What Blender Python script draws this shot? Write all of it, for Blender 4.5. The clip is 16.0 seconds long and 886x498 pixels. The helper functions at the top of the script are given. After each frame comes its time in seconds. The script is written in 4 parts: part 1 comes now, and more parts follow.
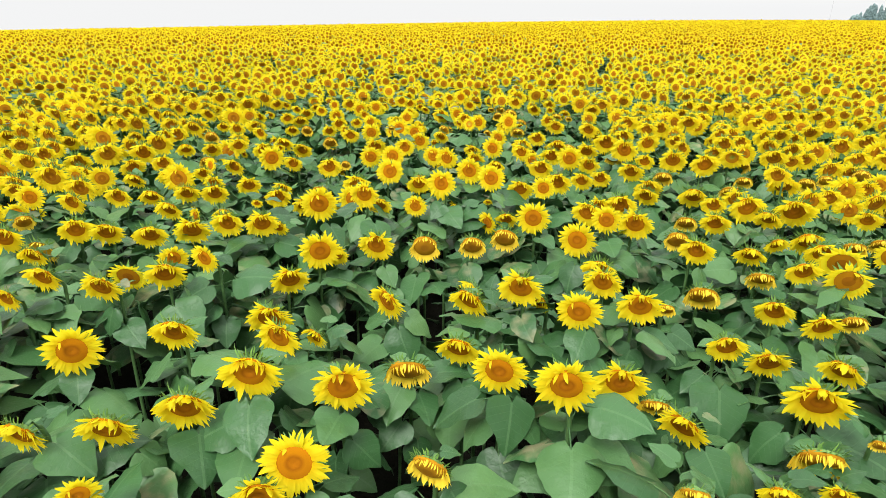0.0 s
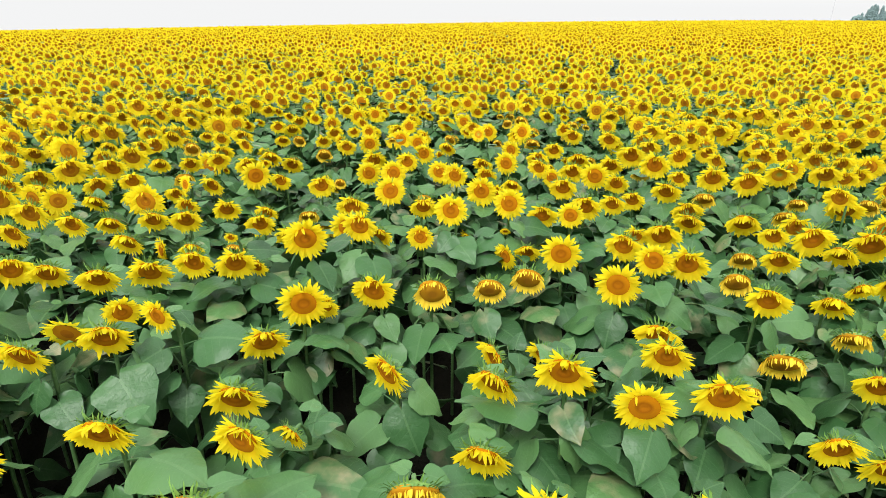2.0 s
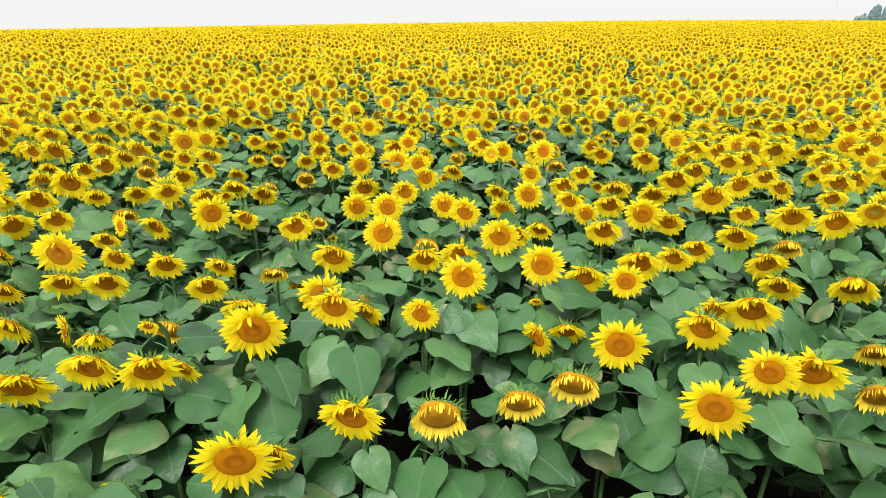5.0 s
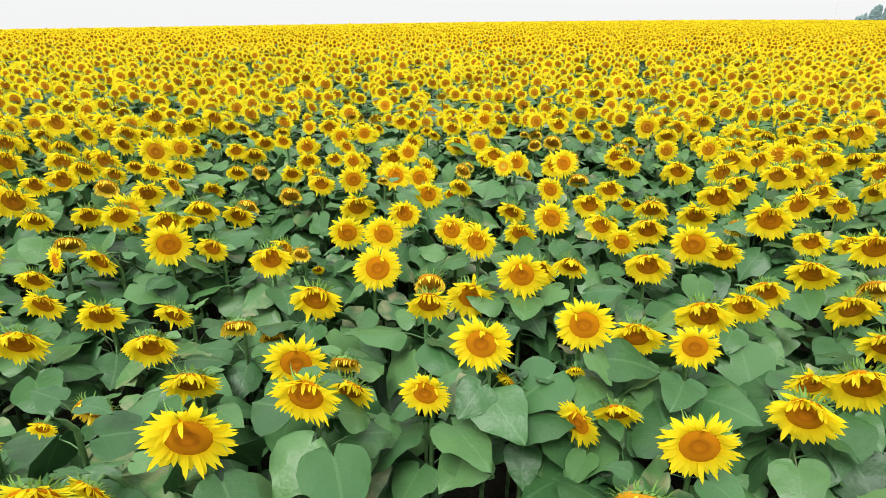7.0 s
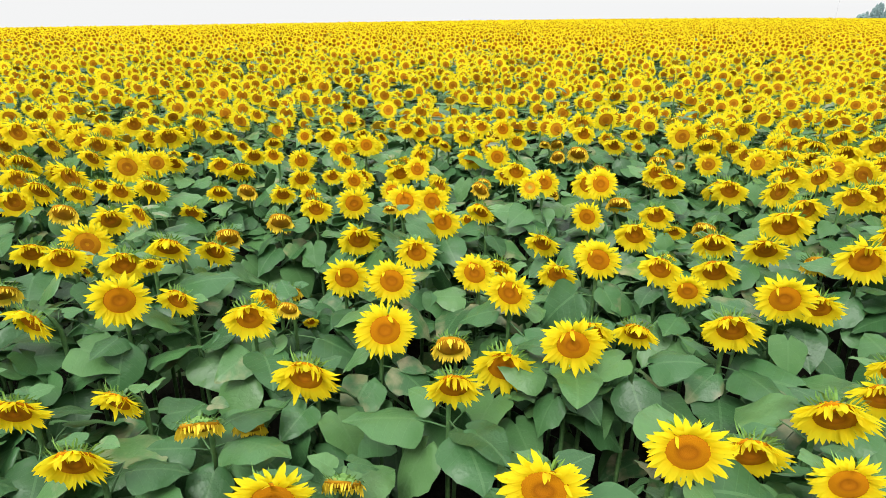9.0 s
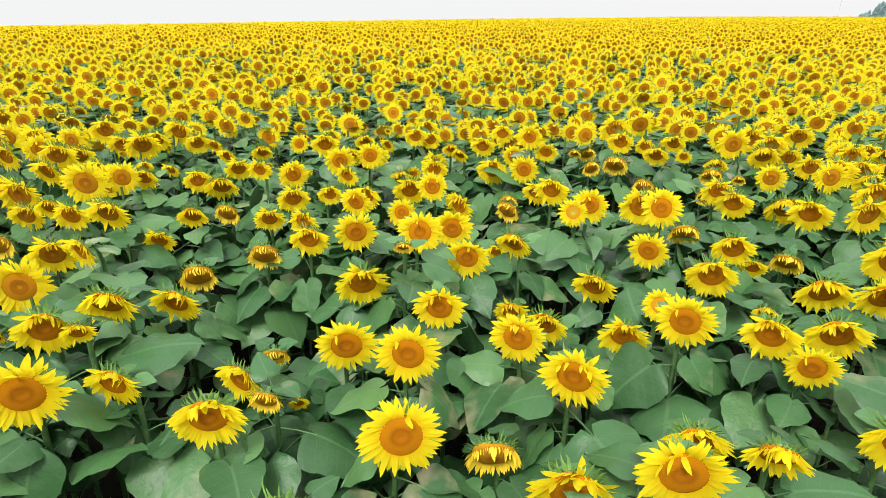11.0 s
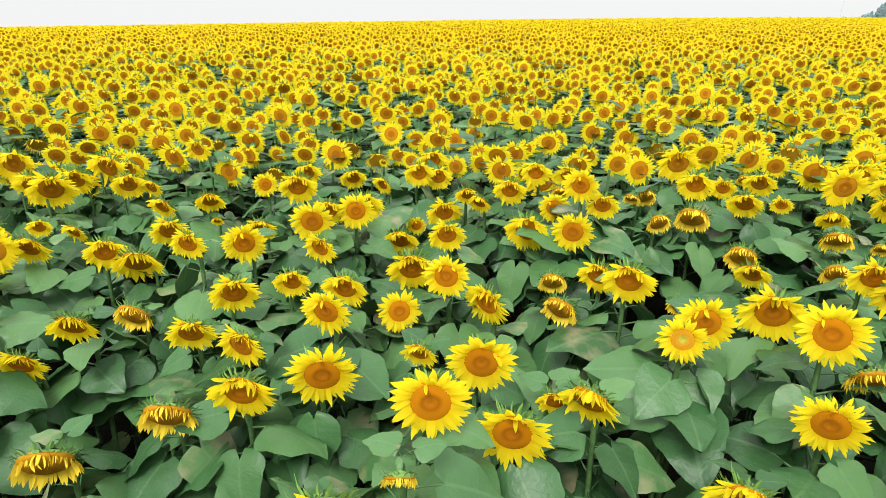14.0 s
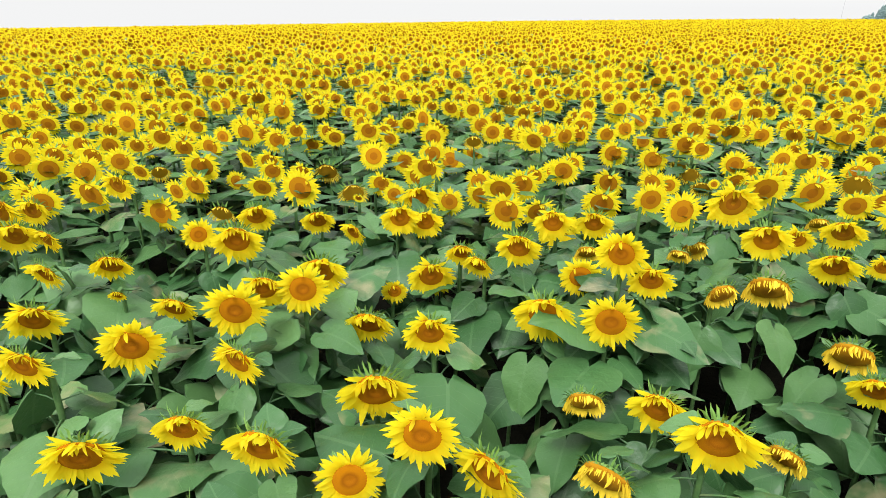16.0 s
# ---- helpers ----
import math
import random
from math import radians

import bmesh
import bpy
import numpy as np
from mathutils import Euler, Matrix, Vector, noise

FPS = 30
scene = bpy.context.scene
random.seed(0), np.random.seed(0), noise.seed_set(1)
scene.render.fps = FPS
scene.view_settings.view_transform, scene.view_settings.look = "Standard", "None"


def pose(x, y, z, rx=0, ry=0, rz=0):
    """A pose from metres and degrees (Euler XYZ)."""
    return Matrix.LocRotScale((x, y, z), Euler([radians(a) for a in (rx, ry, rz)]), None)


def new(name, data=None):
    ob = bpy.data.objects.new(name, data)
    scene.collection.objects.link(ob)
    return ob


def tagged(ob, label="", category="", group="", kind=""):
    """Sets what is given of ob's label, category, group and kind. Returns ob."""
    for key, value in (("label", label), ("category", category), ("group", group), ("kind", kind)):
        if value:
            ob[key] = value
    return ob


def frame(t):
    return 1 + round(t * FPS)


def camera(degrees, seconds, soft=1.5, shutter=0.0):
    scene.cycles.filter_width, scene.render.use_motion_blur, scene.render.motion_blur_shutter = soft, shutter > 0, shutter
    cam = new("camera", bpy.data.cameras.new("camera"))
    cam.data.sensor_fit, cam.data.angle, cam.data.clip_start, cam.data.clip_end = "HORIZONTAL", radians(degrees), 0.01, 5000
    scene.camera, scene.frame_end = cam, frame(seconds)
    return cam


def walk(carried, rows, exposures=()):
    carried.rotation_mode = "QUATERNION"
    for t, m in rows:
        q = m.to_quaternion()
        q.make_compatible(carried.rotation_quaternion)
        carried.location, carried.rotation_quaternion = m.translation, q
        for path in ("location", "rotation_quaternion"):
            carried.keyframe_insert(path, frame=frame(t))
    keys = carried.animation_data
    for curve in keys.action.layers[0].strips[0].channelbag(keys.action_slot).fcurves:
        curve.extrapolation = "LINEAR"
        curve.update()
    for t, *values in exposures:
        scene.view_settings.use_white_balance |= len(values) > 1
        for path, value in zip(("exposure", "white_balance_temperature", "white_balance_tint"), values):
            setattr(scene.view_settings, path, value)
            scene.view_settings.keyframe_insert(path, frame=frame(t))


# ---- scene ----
cam = camera(72.0, 16.0, soft=0.7)
# seconds, place, yaw, pitch, roll
ROWS = [
    (0, 0.000, -0.000, 3.150, 0.00, -21.91, 0.64),
    (0.5, -0.018, 0.184, 3.139, 0.03, -21.90, 0.63),
    (1, -0.038, 0.407, 3.136, 0.05, -21.90, 0.63),
    (1.5, -0.051, 0.606, 3.123, 0.05, -21.88, 0.64),
    (2, -0.069, 0.809, 3.114, 0.05, -21.87, 0.65),
    (2.5, -0.085, 1.006, 3.102, 0.05, -21.87, 0.65),
    (3, -0.100, 1.203, 3.101, 0.08, -21.88, 0.67),
    (3.5, -0.112, 1.395, 3.091, 0.10, -21.90, 0.67),
    (4, -0.113, 1.614, 3.089, 0.12, -21.91, 0.68),
    (6.5, -0.144, 2.640, 2.991, 0.18, -21.86, 0.67),
    (7, -0.164, 2.838, 2.978, 0.18, -21.87, 0.66),
    (7.5, -0.192, 3.063, 2.972, 0.17, -21.88, 0.66),
    (8, -0.218, 3.251, 2.966, 0.18, -21.92, 0.66),
    (8.5, -0.249, 3.443, 2.956, 0.19, -21.96, 0.66),
    (9, -0.283, 3.632, 2.942, 0.20, -22.00, 0.65),
    (11.5, -0.447, 4.718, 2.817, 0.29, -22.07, 0.65),
    (12, -0.476, 4.954, 2.798, 0.28, -22.08, 0.66),
    (12.5, -0.498, 5.191, 2.795, 0.29, -22.06, 0.66),
    (13, -0.508, 5.431, 2.801, 0.33, -22.05, 0.67),
    (13.5, -0.511, 5.720, 2.805, 0.36, -22.02, 0.65),
    (14, -0.510, 5.982, 2.804, 0.38, -21.99, 0.63),
    (14.5, -0.506, 6.247, 2.801, 0.40, -21.96, 0.63),
    (15, -0.494, 6.509, 2.794, 0.41, -21.91, 0.64),
    (15.5, -0.471, 6.811, 2.780, 0.41, -21.88, 0.64),
    (16, -0.452, 7.065, 2.770, 0.41, -21.86, 0.65),
]
walk(cam, [(t, pose(x, y, z, 90 + pitch, 0, yaw) @ pose(0, 0, 0, 0, 0, roll)) for t, x, y, z, yaw, pitch, roll in ROWS])

# ---- light: a bright overcast sky and a veiled high sun behind the camera ----
SUN_ELEVATION, SUN_TURN = 52, 200
world = bpy.data.worlds.new("overcast_sky")
scene.world = world
world.use_nodes = True
wn, wl = world.node_tree.nodes, world.node_tree.links
wn.clear()
w_out, w_bg = wn.new("ShaderNodeOutputWorld"), wn.new("ShaderNodeBackground")
w_sky = wn.new("ShaderNodeTexSky")
w_sky.sky_type, w_sky.sun_disc = "NISHITA", False
w_sky.sun_elevation, w_sky.sun_rotation = radians(SUN_ELEVATION), radians(SUN_TURN)
w_pos, w_xyz = wn.new("ShaderNodeTexCoord"), wn.new("ShaderNodeSeparateXYZ")
w_grade, w_cloud, w_mix = wn.new("ShaderNodeMapRange"), wn.new("ShaderNodeMix"), wn.new("ShaderNodeMix")
# an even cloud cover, brighter overhead than at the horizon
w_grade.inputs["From Min"].default_value, w_grade.inputs["From Max"].default_value = 0.0, 1.0
w_grade.inputs["To Min"].default_value, w_grade.inputs["To Max"].default_value = 0.0, 1.0
w_cloud.data_type = w_mix.data_type = "RGBA"
w_cloud.inputs[6].default_value = (9.3, 9.35, 9.4, 1)
w_cloud.inputs[7].default_value = (27.0, 27.2, 27.6, 1)
w_mix.inputs[0].default_value = 0.96
wl.new(w_pos.outputs["Generated"], w_xyz.inputs[0])
wl.new(w_xyz.outputs["Z"], w_grade.inputs["Value"])
wl.new(w_grade.outputs[0], w_cloud.inputs[0])
wl.new(w_sky.outputs[0], w_mix.inputs[6])
wl.new(w_cloud.outputs[2], w_mix.inputs[7])
wl.new(w_mix.outputs[2], w_bg.inputs["Color"])
w_bg.inputs["Strength"].default_value = 0.1
wl.new(w_bg.outputs[0], w_out.inputs["Surface"])

sun_data = bpy.data.lights.new("sun", "SUN")
sun_data.energy, sun_data.angle, sun_data.color = 4.4, radians(20), (1.0, 0.985, 0.95)
sun = new("sun", sun_data)
sun.rotation_euler = (radians(90 - SUN_ELEVATION), 0, radians(-20))
scene.view_settings.exposure = 0.0


# ---- materials ----
def material(name, rough=0.6, spec=0.4):
    m = bpy.data.materials.new(name)
    m.use_nodes = True
    b = m.node_tree.nodes["Principled BSDF"]
    b.inputs["Roughness"].default_value = rough
    b.inputs["Specular IOR Level"].default_value = spec
    return m, m.node_tree.nodes, m.node_tree.links, b


def ramp(nodes, stops):
    r = nodes.new("ShaderNodeValToRGB")
    while len(r.color_ramp.elements) < len(stops):
        r.color_ramp.elements.new(0.5)
    for e, (p, c) in zip(r.color_ramp.elements, stops):
        e.position, e.color = p, (*c, 1)
    return r


def noise_node(nodes, links, scale, detail=3.0, coord=None):
    n = nodes.new("ShaderNodeTexNoise")
    n.inputs["Scale"].default_value, n.inputs["Detail"].default_value = scale, detail
    if coord:
        links.new(coord, n.inputs["Vector"])
    return n


def math_node(nodes, links, op, a, b=0.0):
    n = nodes.new("ShaderNodeMath")
    n.operation = op
    for i, v in enumerate((a, b)):
        if isinstance(v, (int, float)):
            n.inputs[i].default_value = v
        else:
            links.new(v, n.inputs[i])
    return n.outputs[0]


def mix_colour(nodes, links, fac, a, b, blend="MIX"):
    n = nodes.new("ShaderNodeMix")
    n.data_type, n.blend_type = "RGBA", blend
    for i, v in ((0, fac), (6, a), (7, b)):
        if isinstance(v, (int, float)):
            n.inputs[i].default_value = v
        elif isinstance(v, tuple):
            n.inputs[i].default_value = (*v, 1)
        else:
            links.new(v, n.inputs[i])
    return n.outputs[2]


def bump(nodes, links, height, b, strength=0.3, distance=0.01):
    n = nodes.new("ShaderNodeBump")
    n.inputs["Strength"].default_value, n.inputs["Distance"].default_value = strength, distance
    links.new(height, n.inputs["Height"])
    links.new(n.outputs[0], b.inputs["Normal"])


def see_through(m, nodes, links, b, colour, share):
    """Adds light shining through a thin leaf or petal."""
    t, s = nodes.new("ShaderNodeBsdfTranslucent"), nodes.new("ShaderNodeMixShader")
    s.inputs[0].default_value = share
    links.new(colour, t.inputs["Color"])
    links.new(b.outputs[0], s.inputs[1])
    links.new(t.outputs[0], s.inputs[2])
    links.new(s.outputs[0], nodes["Material Output"].inputs["Surface"])


def leaf_material():
    m, n, l, b = material("sunflower_leaf", 0.44, 0.30)
    uv, info, pos = n.new("ShaderNodeUVMap"), n.new("ShaderNodeObjectInfo"), n.new("ShaderNodeNewGeometry")
    sep = n.new("ShaderNodeSeparateXYZ")
    l.new(uv.outputs[0], sep.inputs[0])
    across = math_node(n, l, "ABSOLUTE", math_node(n, l, "SUBTRACT", sep.outputs[0], 0.5))
    rib = math_node(n, l, "SUBTRACT", sep.outputs[1], math_node(n, l, "MULTIPLY", across, 0.75))
    wave = math_node(n, l, "ABSOLUTE", math_node(n, l, "SINE", math_node(n, l, "MULTIPLY", rib, 21.0)))
    side = math_node(n, l, "LESS_THAN", wave, 0.10)
    mid = math_node(n, l, "LESS_THAN", across, 0.012)
    vein = math_node(n, l, "MAXIMUM", math_node(n, l, "MULTIPLY", side, 0.45), mid)
    chance = math_node(n, l, "FRACT", math_node(n, l, "ADD", info.outputs["Random"], pos.outputs["Random Per Island"]))
    grain = noise_node(n, l, 60.0, 4.0, pos.outputs["Position"])
    broad = noise_node(n, l, 4.0, 2.0, pos.outputs["Position"])
    tone = ramp(n, [(0.0, (0.011, 0.040, 0.012)), (0.45, (0.031, 0.096, 0.029)), (1.0, (0.092, 0.190, 0.060))])
    mixed = math_node(n, l, "ADD", math_node(n, l, "MULTIPLY", chance, 0.70), math_node(n, l, "MULTIPLY", broad.outputs[0], 0.30))
    l.new(mixed, tone.inputs[0])
    c = mix_colour(n, l, math_node(n, l, "MULTIPLY", grain.outputs[0], 0.35), tone.outputs[0], (0.050, 0.116, 0.038))
    c = mix_colour(n, l, math_node(n, l, "MULTIPLY", vein, 0.28), c, (0.10, 0.19, 0.08))
    # pale dry mildew patches on some leaves
    blot = noise_node(n, l, 9.0, 3.0, pos.outputs["Position"])
    patch = ramp(n, [(0.47, (0, 0, 0)), (0.70, (1, 1, 1))])
    l.new(blot.outputs[0], patch.inputs[0])
    sick = math_node(n, l, "GREATER_THAN", math_node(n, l, "FRACT", math_node(n, l, "MULTIPLY", chance, 7.31)), 0.86)
    c = mix_colour(n, l, math_node(n, l, "MULTIPLY", math_node(n, l, "MULTIPLY", sick, patch.outputs[0]), 0.55), c, (0.29, 0.235, 0.14))
    l.new(c, b.inputs["Base Color"])
    wavy = noise_node(n, l, 15.0, 3.0, pos.outputs["Position"])
    h = math_node(n, l, "SUBTRACT", math_node(n, l, "MULTIPLY", grain.outputs[0], 0.25), math_node(n, l, "MULTIPLY", vein, 0.25))
    h = math_node(n, l, "ADD", h, math_node(n, l, "MULTIPLY", wavy.outputs[0], 1.0))
    bump(n, l, h, b, 0.5, 0.010)
    see_through(m, n, l, b, c, 0.06)
    return m


def green_material(name, low, high, rough=0.55):
    m, n, l, b = material(name, rough, 0.3)
    pos = n.new("ShaderNodeNewGeometry")
    g, r = noise_node(n, l, 45.0, 4.0, pos.outputs["Position"]), ramp(n, [(0.3, low), (0.7, high)])
    l.new(g.outputs[0], r.inputs[0])
    l.new(r.outputs[0], b.inputs["Base Color"])
    bump(n, l, g.outputs[0], b, 0.4, 0.004)
    return m


def petal_material(name, base, tip, share=0.62):
    m, n, l, b = material(name, 0.65, 0.12)
    geo, uv = n.new("ShaderNodeNewGeometry"), n.new("ShaderNodeUVMap")
    sep = n.new("ShaderNodeSeparateXYZ")
    l.new(uv.outputs[0], sep.inputs[0])
    r = ramp(n, [(0.0, base), (0.35, tip), (1.0, tip)])
    l.new(sep.outputs[1], r.inputs[0])
    vary = noise_node(n, l, 14.0, 3.0, geo.outputs["Position"])
    c = mix_colour(n, l, math_node(n, l, "MULTIPLY", vary.outputs[0], 0.5), r.outputs[0], tuple(v * f for v, f in zip(tip, (0.98, 0.93, 0.6))))
    c = mix_colour(n, l, math_node(n, l, "MULTIPLY", geo.outputs["Random Per Island"], 0.25), c, tuple(v * f for v, f in zip(base, (1.0, 0.95, 1.0))))
    l.new(c, b.inputs["Base Color"])
    # fine lengthwise furrows
    furrow = math_node(n, l, "SINE", math_node(n, l, "MULTIPLY", sep.outputs[0], 25.0))
    bump(n, l, furrow, b, 0.12, 0.001)
    see_through(m, n, l, b, c, share)
    return m


def disc_material(name, rim, ring, heart, k=1.0, fine=85.0):
    """Florets in close rows: golden-brown outside, a darker ring, then the unopened heart."""
    m, n, l, b = material(name, 0.95, 0.05)
    tc, info = n.new("ShaderNodeTexCoord"), n.new("ShaderNodeObjectInfo")
    ln = n.new("ShaderNodeVectorMath")
    ln.operation = "LENGTH"
    flat = n.new("ShaderNodeVectorMath")
    flat.operation = "MULTIPLY"
    flat.inputs[1].default_value = (1, 1, 0)
    l.new(tc.outputs["Object"], flat.inputs[0])
    l.new(flat.outputs[0], ln.inputs[0])
    wob = noise_node(n, l, 3.0, 3.0, tc.outputs["Object"])
    rad = math_node(n, l, "ADD", ln.outputs["Value"], math_node(n, l, "MULTIPLY", math_node(n, l, "SUBTRACT", wob.outputs[0], 0.5), 0.07))
    r = ramp(n, [(0.0, heart), (0.05 * k, heart), (0.085 * k, ring), (0.135 * k, rim), (0.22 * k, rim), (0.27 * k, tuple(v * 0.85 for v in rim))])
    l.new(rad, r.inputs[0])
    v = n.new("ShaderNodeTexVoronoi")
    v.inputs["Scale"].default_value = fine
    l.new(tc.outputs["Object"], v.inputs["Vector"])
    c = mix_colour(n, l, math_node(n, l, "MULTIPLY", v.outputs["Distance"], 0.22), r.outputs[0], tuple(x * 0.45 for x in rim))
    c = mix_colour(n, l, math_node(n, l, "MULTIPLY", info.outputs["Random"], 0.22), c, ring)
    l.new(c, b.inputs["Base Color"])
    bump(n, l, math_node(n, l, "SUBTRACT", 1.0, v.outputs["Distance"]), b, 0.30, 0.006)
    return m


def soil_material():
    m, n, l, b = material("shade_darkened_soil", 0.98, 0.02)
    pos = n.new("ShaderNodeNewGeometry")
    a, g = noise_node(n, l, 1.3, 4.0, pos.outputs["Position"]), noise_node(n, l, 35.0, 5.0, pos.outputs["Position"])
    # near black, darker than the earth itself, to put deep shade between stems
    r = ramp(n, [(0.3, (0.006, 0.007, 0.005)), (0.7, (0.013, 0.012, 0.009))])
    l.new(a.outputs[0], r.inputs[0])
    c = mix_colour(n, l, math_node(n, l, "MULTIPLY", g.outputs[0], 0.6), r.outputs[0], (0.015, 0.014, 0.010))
    l.new(c, b.inputs["Base Color"])
    bump(n, l, g.outputs[0], b, 0.8, 0.03)
    return m


YELLOW, DEEP = (0.90, 0.785, 0.028), (0.89, 0.66, 0.008)
LEAF = leaf_material()
STEM = green_material("sunflower_stem", (0.04, 0.10, 0.03), (0.08, 0.155, 0.05))
BRACT = green_material("sunflower_bract", (0.075, 0.17, 0.032), (0.16, 0.29, 0.065))
PETAL = petal_material("sunflower_petal", DEEP, YELLOW)
DRY = petal_material("wilting_petal", (0.70, 0.46, 0.04), (0.86, 0.65, 0.05), 0.35)
DISC = disc_material("flower_disc", (0.43, 0.160, 0.003), (0.27, 0.085, 0.003), (0.36, 0.120, 0.004), 1.15)
DISC_OLD = disc_material("old_flower_disc", (0.42, 0.200, 0.010), (0.36, 0.160, 0.009), (0.27, 0.110, 0.008), 1.4)
DISC_YOUNG = disc_material("young_flower_disc", (0.50, 0.22, 0.008), (0.50, 0.27, 0.02), (0.36, 0.40, 0.05), 1.0)
DISC_FAR = disc_material("massed_flower_discs", (0.45, 0.190, 0.006), (0.45, 0.190, 0.006), (0.45, 0.190, 0.006), 1.0, 240.0)
DISC_HEART = disc_material("massed_disc_hearts", (0.34, 0.120, 0.006), (0.34, 0.120, 0.006), (0.34, 0.120, 0.006), 1.0, 240.0)
DISC_FADED = disc_material("massed_faded_discs", (0.44, 0.230, 0.012), (0.44, 0.230, 0.012), (0.44, 0.230, 0.012), 1.0, 240.0)
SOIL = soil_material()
BARK = green_material("tree_bark", (0.10, 0.085, 0.07), (0.19, 0.17, 0.14), 0.9)
# foliage paled and blued in its base colour to imitate haze over distance
HAZED_CROWN = green_material("haze_paled_poplar_foliage", (0.14, 0.205, 0.20), (0.16, 0.23, 0.222), 0.95)
METAL = green_material("grey_mast_paint", (0.46, 0.47, 0.48), (0.56, 0.57, 0.58), 0.5)


# ---- the ground: a wide field that rolls away over a gentle crest ----
def ground_z(x, y):
    r = math.hypot(x, y)
    k = min(1.0, 115.0 / max(r, 1e-6))
    near = -((x * k) ** 2 + (y * k) ** 2) / 7800.0 + 0.00025 * x * y * k * k
    return near - (0.038 - 0.030 * x / max(r, 1e-6)) * max(r - 115.0, 0.0)


def mesh_object(name, verts, faces, mats, indices=None, uvs=None, smooth=True):
    me = bpy.data.meshes.new(name)
    me.from_pydata(verts, [], faces)
    for m in mats:
        me.materials.append(m)
    if indices is not None:
        me.polygons.foreach_set("material_index", np.asarray(indices, dtype=np.int32))
    if uvs is not None:
        me.uv_layers.new(name="UVMap").data.foreach_set("uv", np.asarray(uvs, dtype=np.float32).ravel())
    me.polygons.foreach_set("use_smooth", np.full(len(me.polygons), smooth))
    me.update()
    return me


def build_ground():
    radii = [0, 1, 2, 3, 4.5, 6, 8, 11, 15, 20, 27, 36, 48, 62, 78, 95, 115, 150, 210, 300, 420, 535, 800, 1300, 2200, 3800]
    turns, verts, faces = 72, [], []
    for r in radii:
        for k in range(turns):
            a = 2 * math.pi * k / turns
            x, y = r * math.sin(a), r * math.cos(a)
            verts.append((x, y, ground_z(x, y)))
    for i in range(len(radii) - 1):
        for k in range(turns):
            a, b = i * turns + k, i * turns + (k + 1) % turns
            faces.append((a, a + turns, b + turns, b))
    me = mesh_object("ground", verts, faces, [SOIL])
    return tagged(new("ground", me), "bare soil of a wide rolling field, coloured near black for shade between plants", "ground", kind="structure")


build_ground()

# ---- pieces of a sunflower, in metres; a head is built one metre wide and scaled ----
rng = random.Random(7)


def petal_mesh(name, mat, length, width, curl, twist, notch=0.0):
    """A pointed ray petal along +y from its base, curling towards +z (curl < 0: away)."""
    cols, verts, faces, uvs = (-1.0, 0.0, 1.0), [], [], []
    rows = (0.0, 0.22, 0.5, 0.78, 1.0)
    for v, share in zip(rows, (0.70, 1.0, 0.96, 0.66, 0.03)):
        half = width * 0.5 * share
        for u in cols:
            a = curl * v * v
            lift = 0.18 * half * (abs(u) - 0.4)
            verts.append((u * half + twist * v * v * length * 0.3, length * (v - 0.12 * curl * curl * v * v), length * a * 0.55 + lift + twist * u * half * v))
    for r in range(len(rows) - 1):
        for c in range(2):
            i = r * 3 + c
            faces.append((i, i + 1, i + 4, i + 3))
            for cc, rr in ((c, r), (c + 1, r), (c + 1, r + 1), (c, r + 1)):
                uvs.append((cc / 2, rows[rr]))
    return mesh_object(name, verts, faces, [mat], uvs=uvs)


def petal_set(name, mat, dry):
    made = []
    for k in range(6):
        ln = rng.uniform(0.225, 0.275) * (0.80 if dry else 1.0)
        made.append(petal_mesh(name, mat, ln, rng.uniform(0.066, 0.094) * (0.75 if dry else 1.0), rng.uniform(-0.35, 0.5) + (0.6 if dry else 0.0), rng.uniform(-0.6, 0.6)))
    return made


PETALS = {"fresh": petal_set("petal", PETAL, False), "old": petal_set("petal", DRY, True)}
PETALS["young"] = PETALS["fresh"]


def disc_mesh(name, mat, radius, dome, dip):
    """The round flower disc: a low dome with a sunken middle and a rolled rim."""
    steps, turns, verts, faces = (0.0, 0.14, 0.30, 0.50, 0.70, 0.88, 1.0, 0.97), 20, [], []
    for i, s in enumerate(steps):
        z = dome * (1 - s * s) - dip * math.exp(-((s / 0.30) ** 2)) if i < 7 else -0.05
        for k in range(turns):
            a = 2 * math.pi * k / turns
            q = radius * s * (1 + 0.03 * math.sin(3 * a + 1) * s)
            verts.append((q * math.cos(a), q * math.sin(a), z))
    for i in range(len(steps) - 1):
        for k in range(turns):
            a, b = i * turns + k, i * turns + (k + 1) % turns
            if i == 0:
                faces.append((k, a + turns, b + turns))
            else:
                faces.append((a, a + turns, b + turns, b))
    return mesh_object(name, verts, faces, [mat])


DISCS = {
    "fresh": disc_mesh("flower_head", DISC, 0.268, 0.040, 0.025),
    "old": disc_mesh("flower_head", DISC_OLD, 0.32, 0.10, 0.02),
    "young": disc_mesh("flower_head", DISC_YOUNG, 0.245, 0.02, 0.03),
}


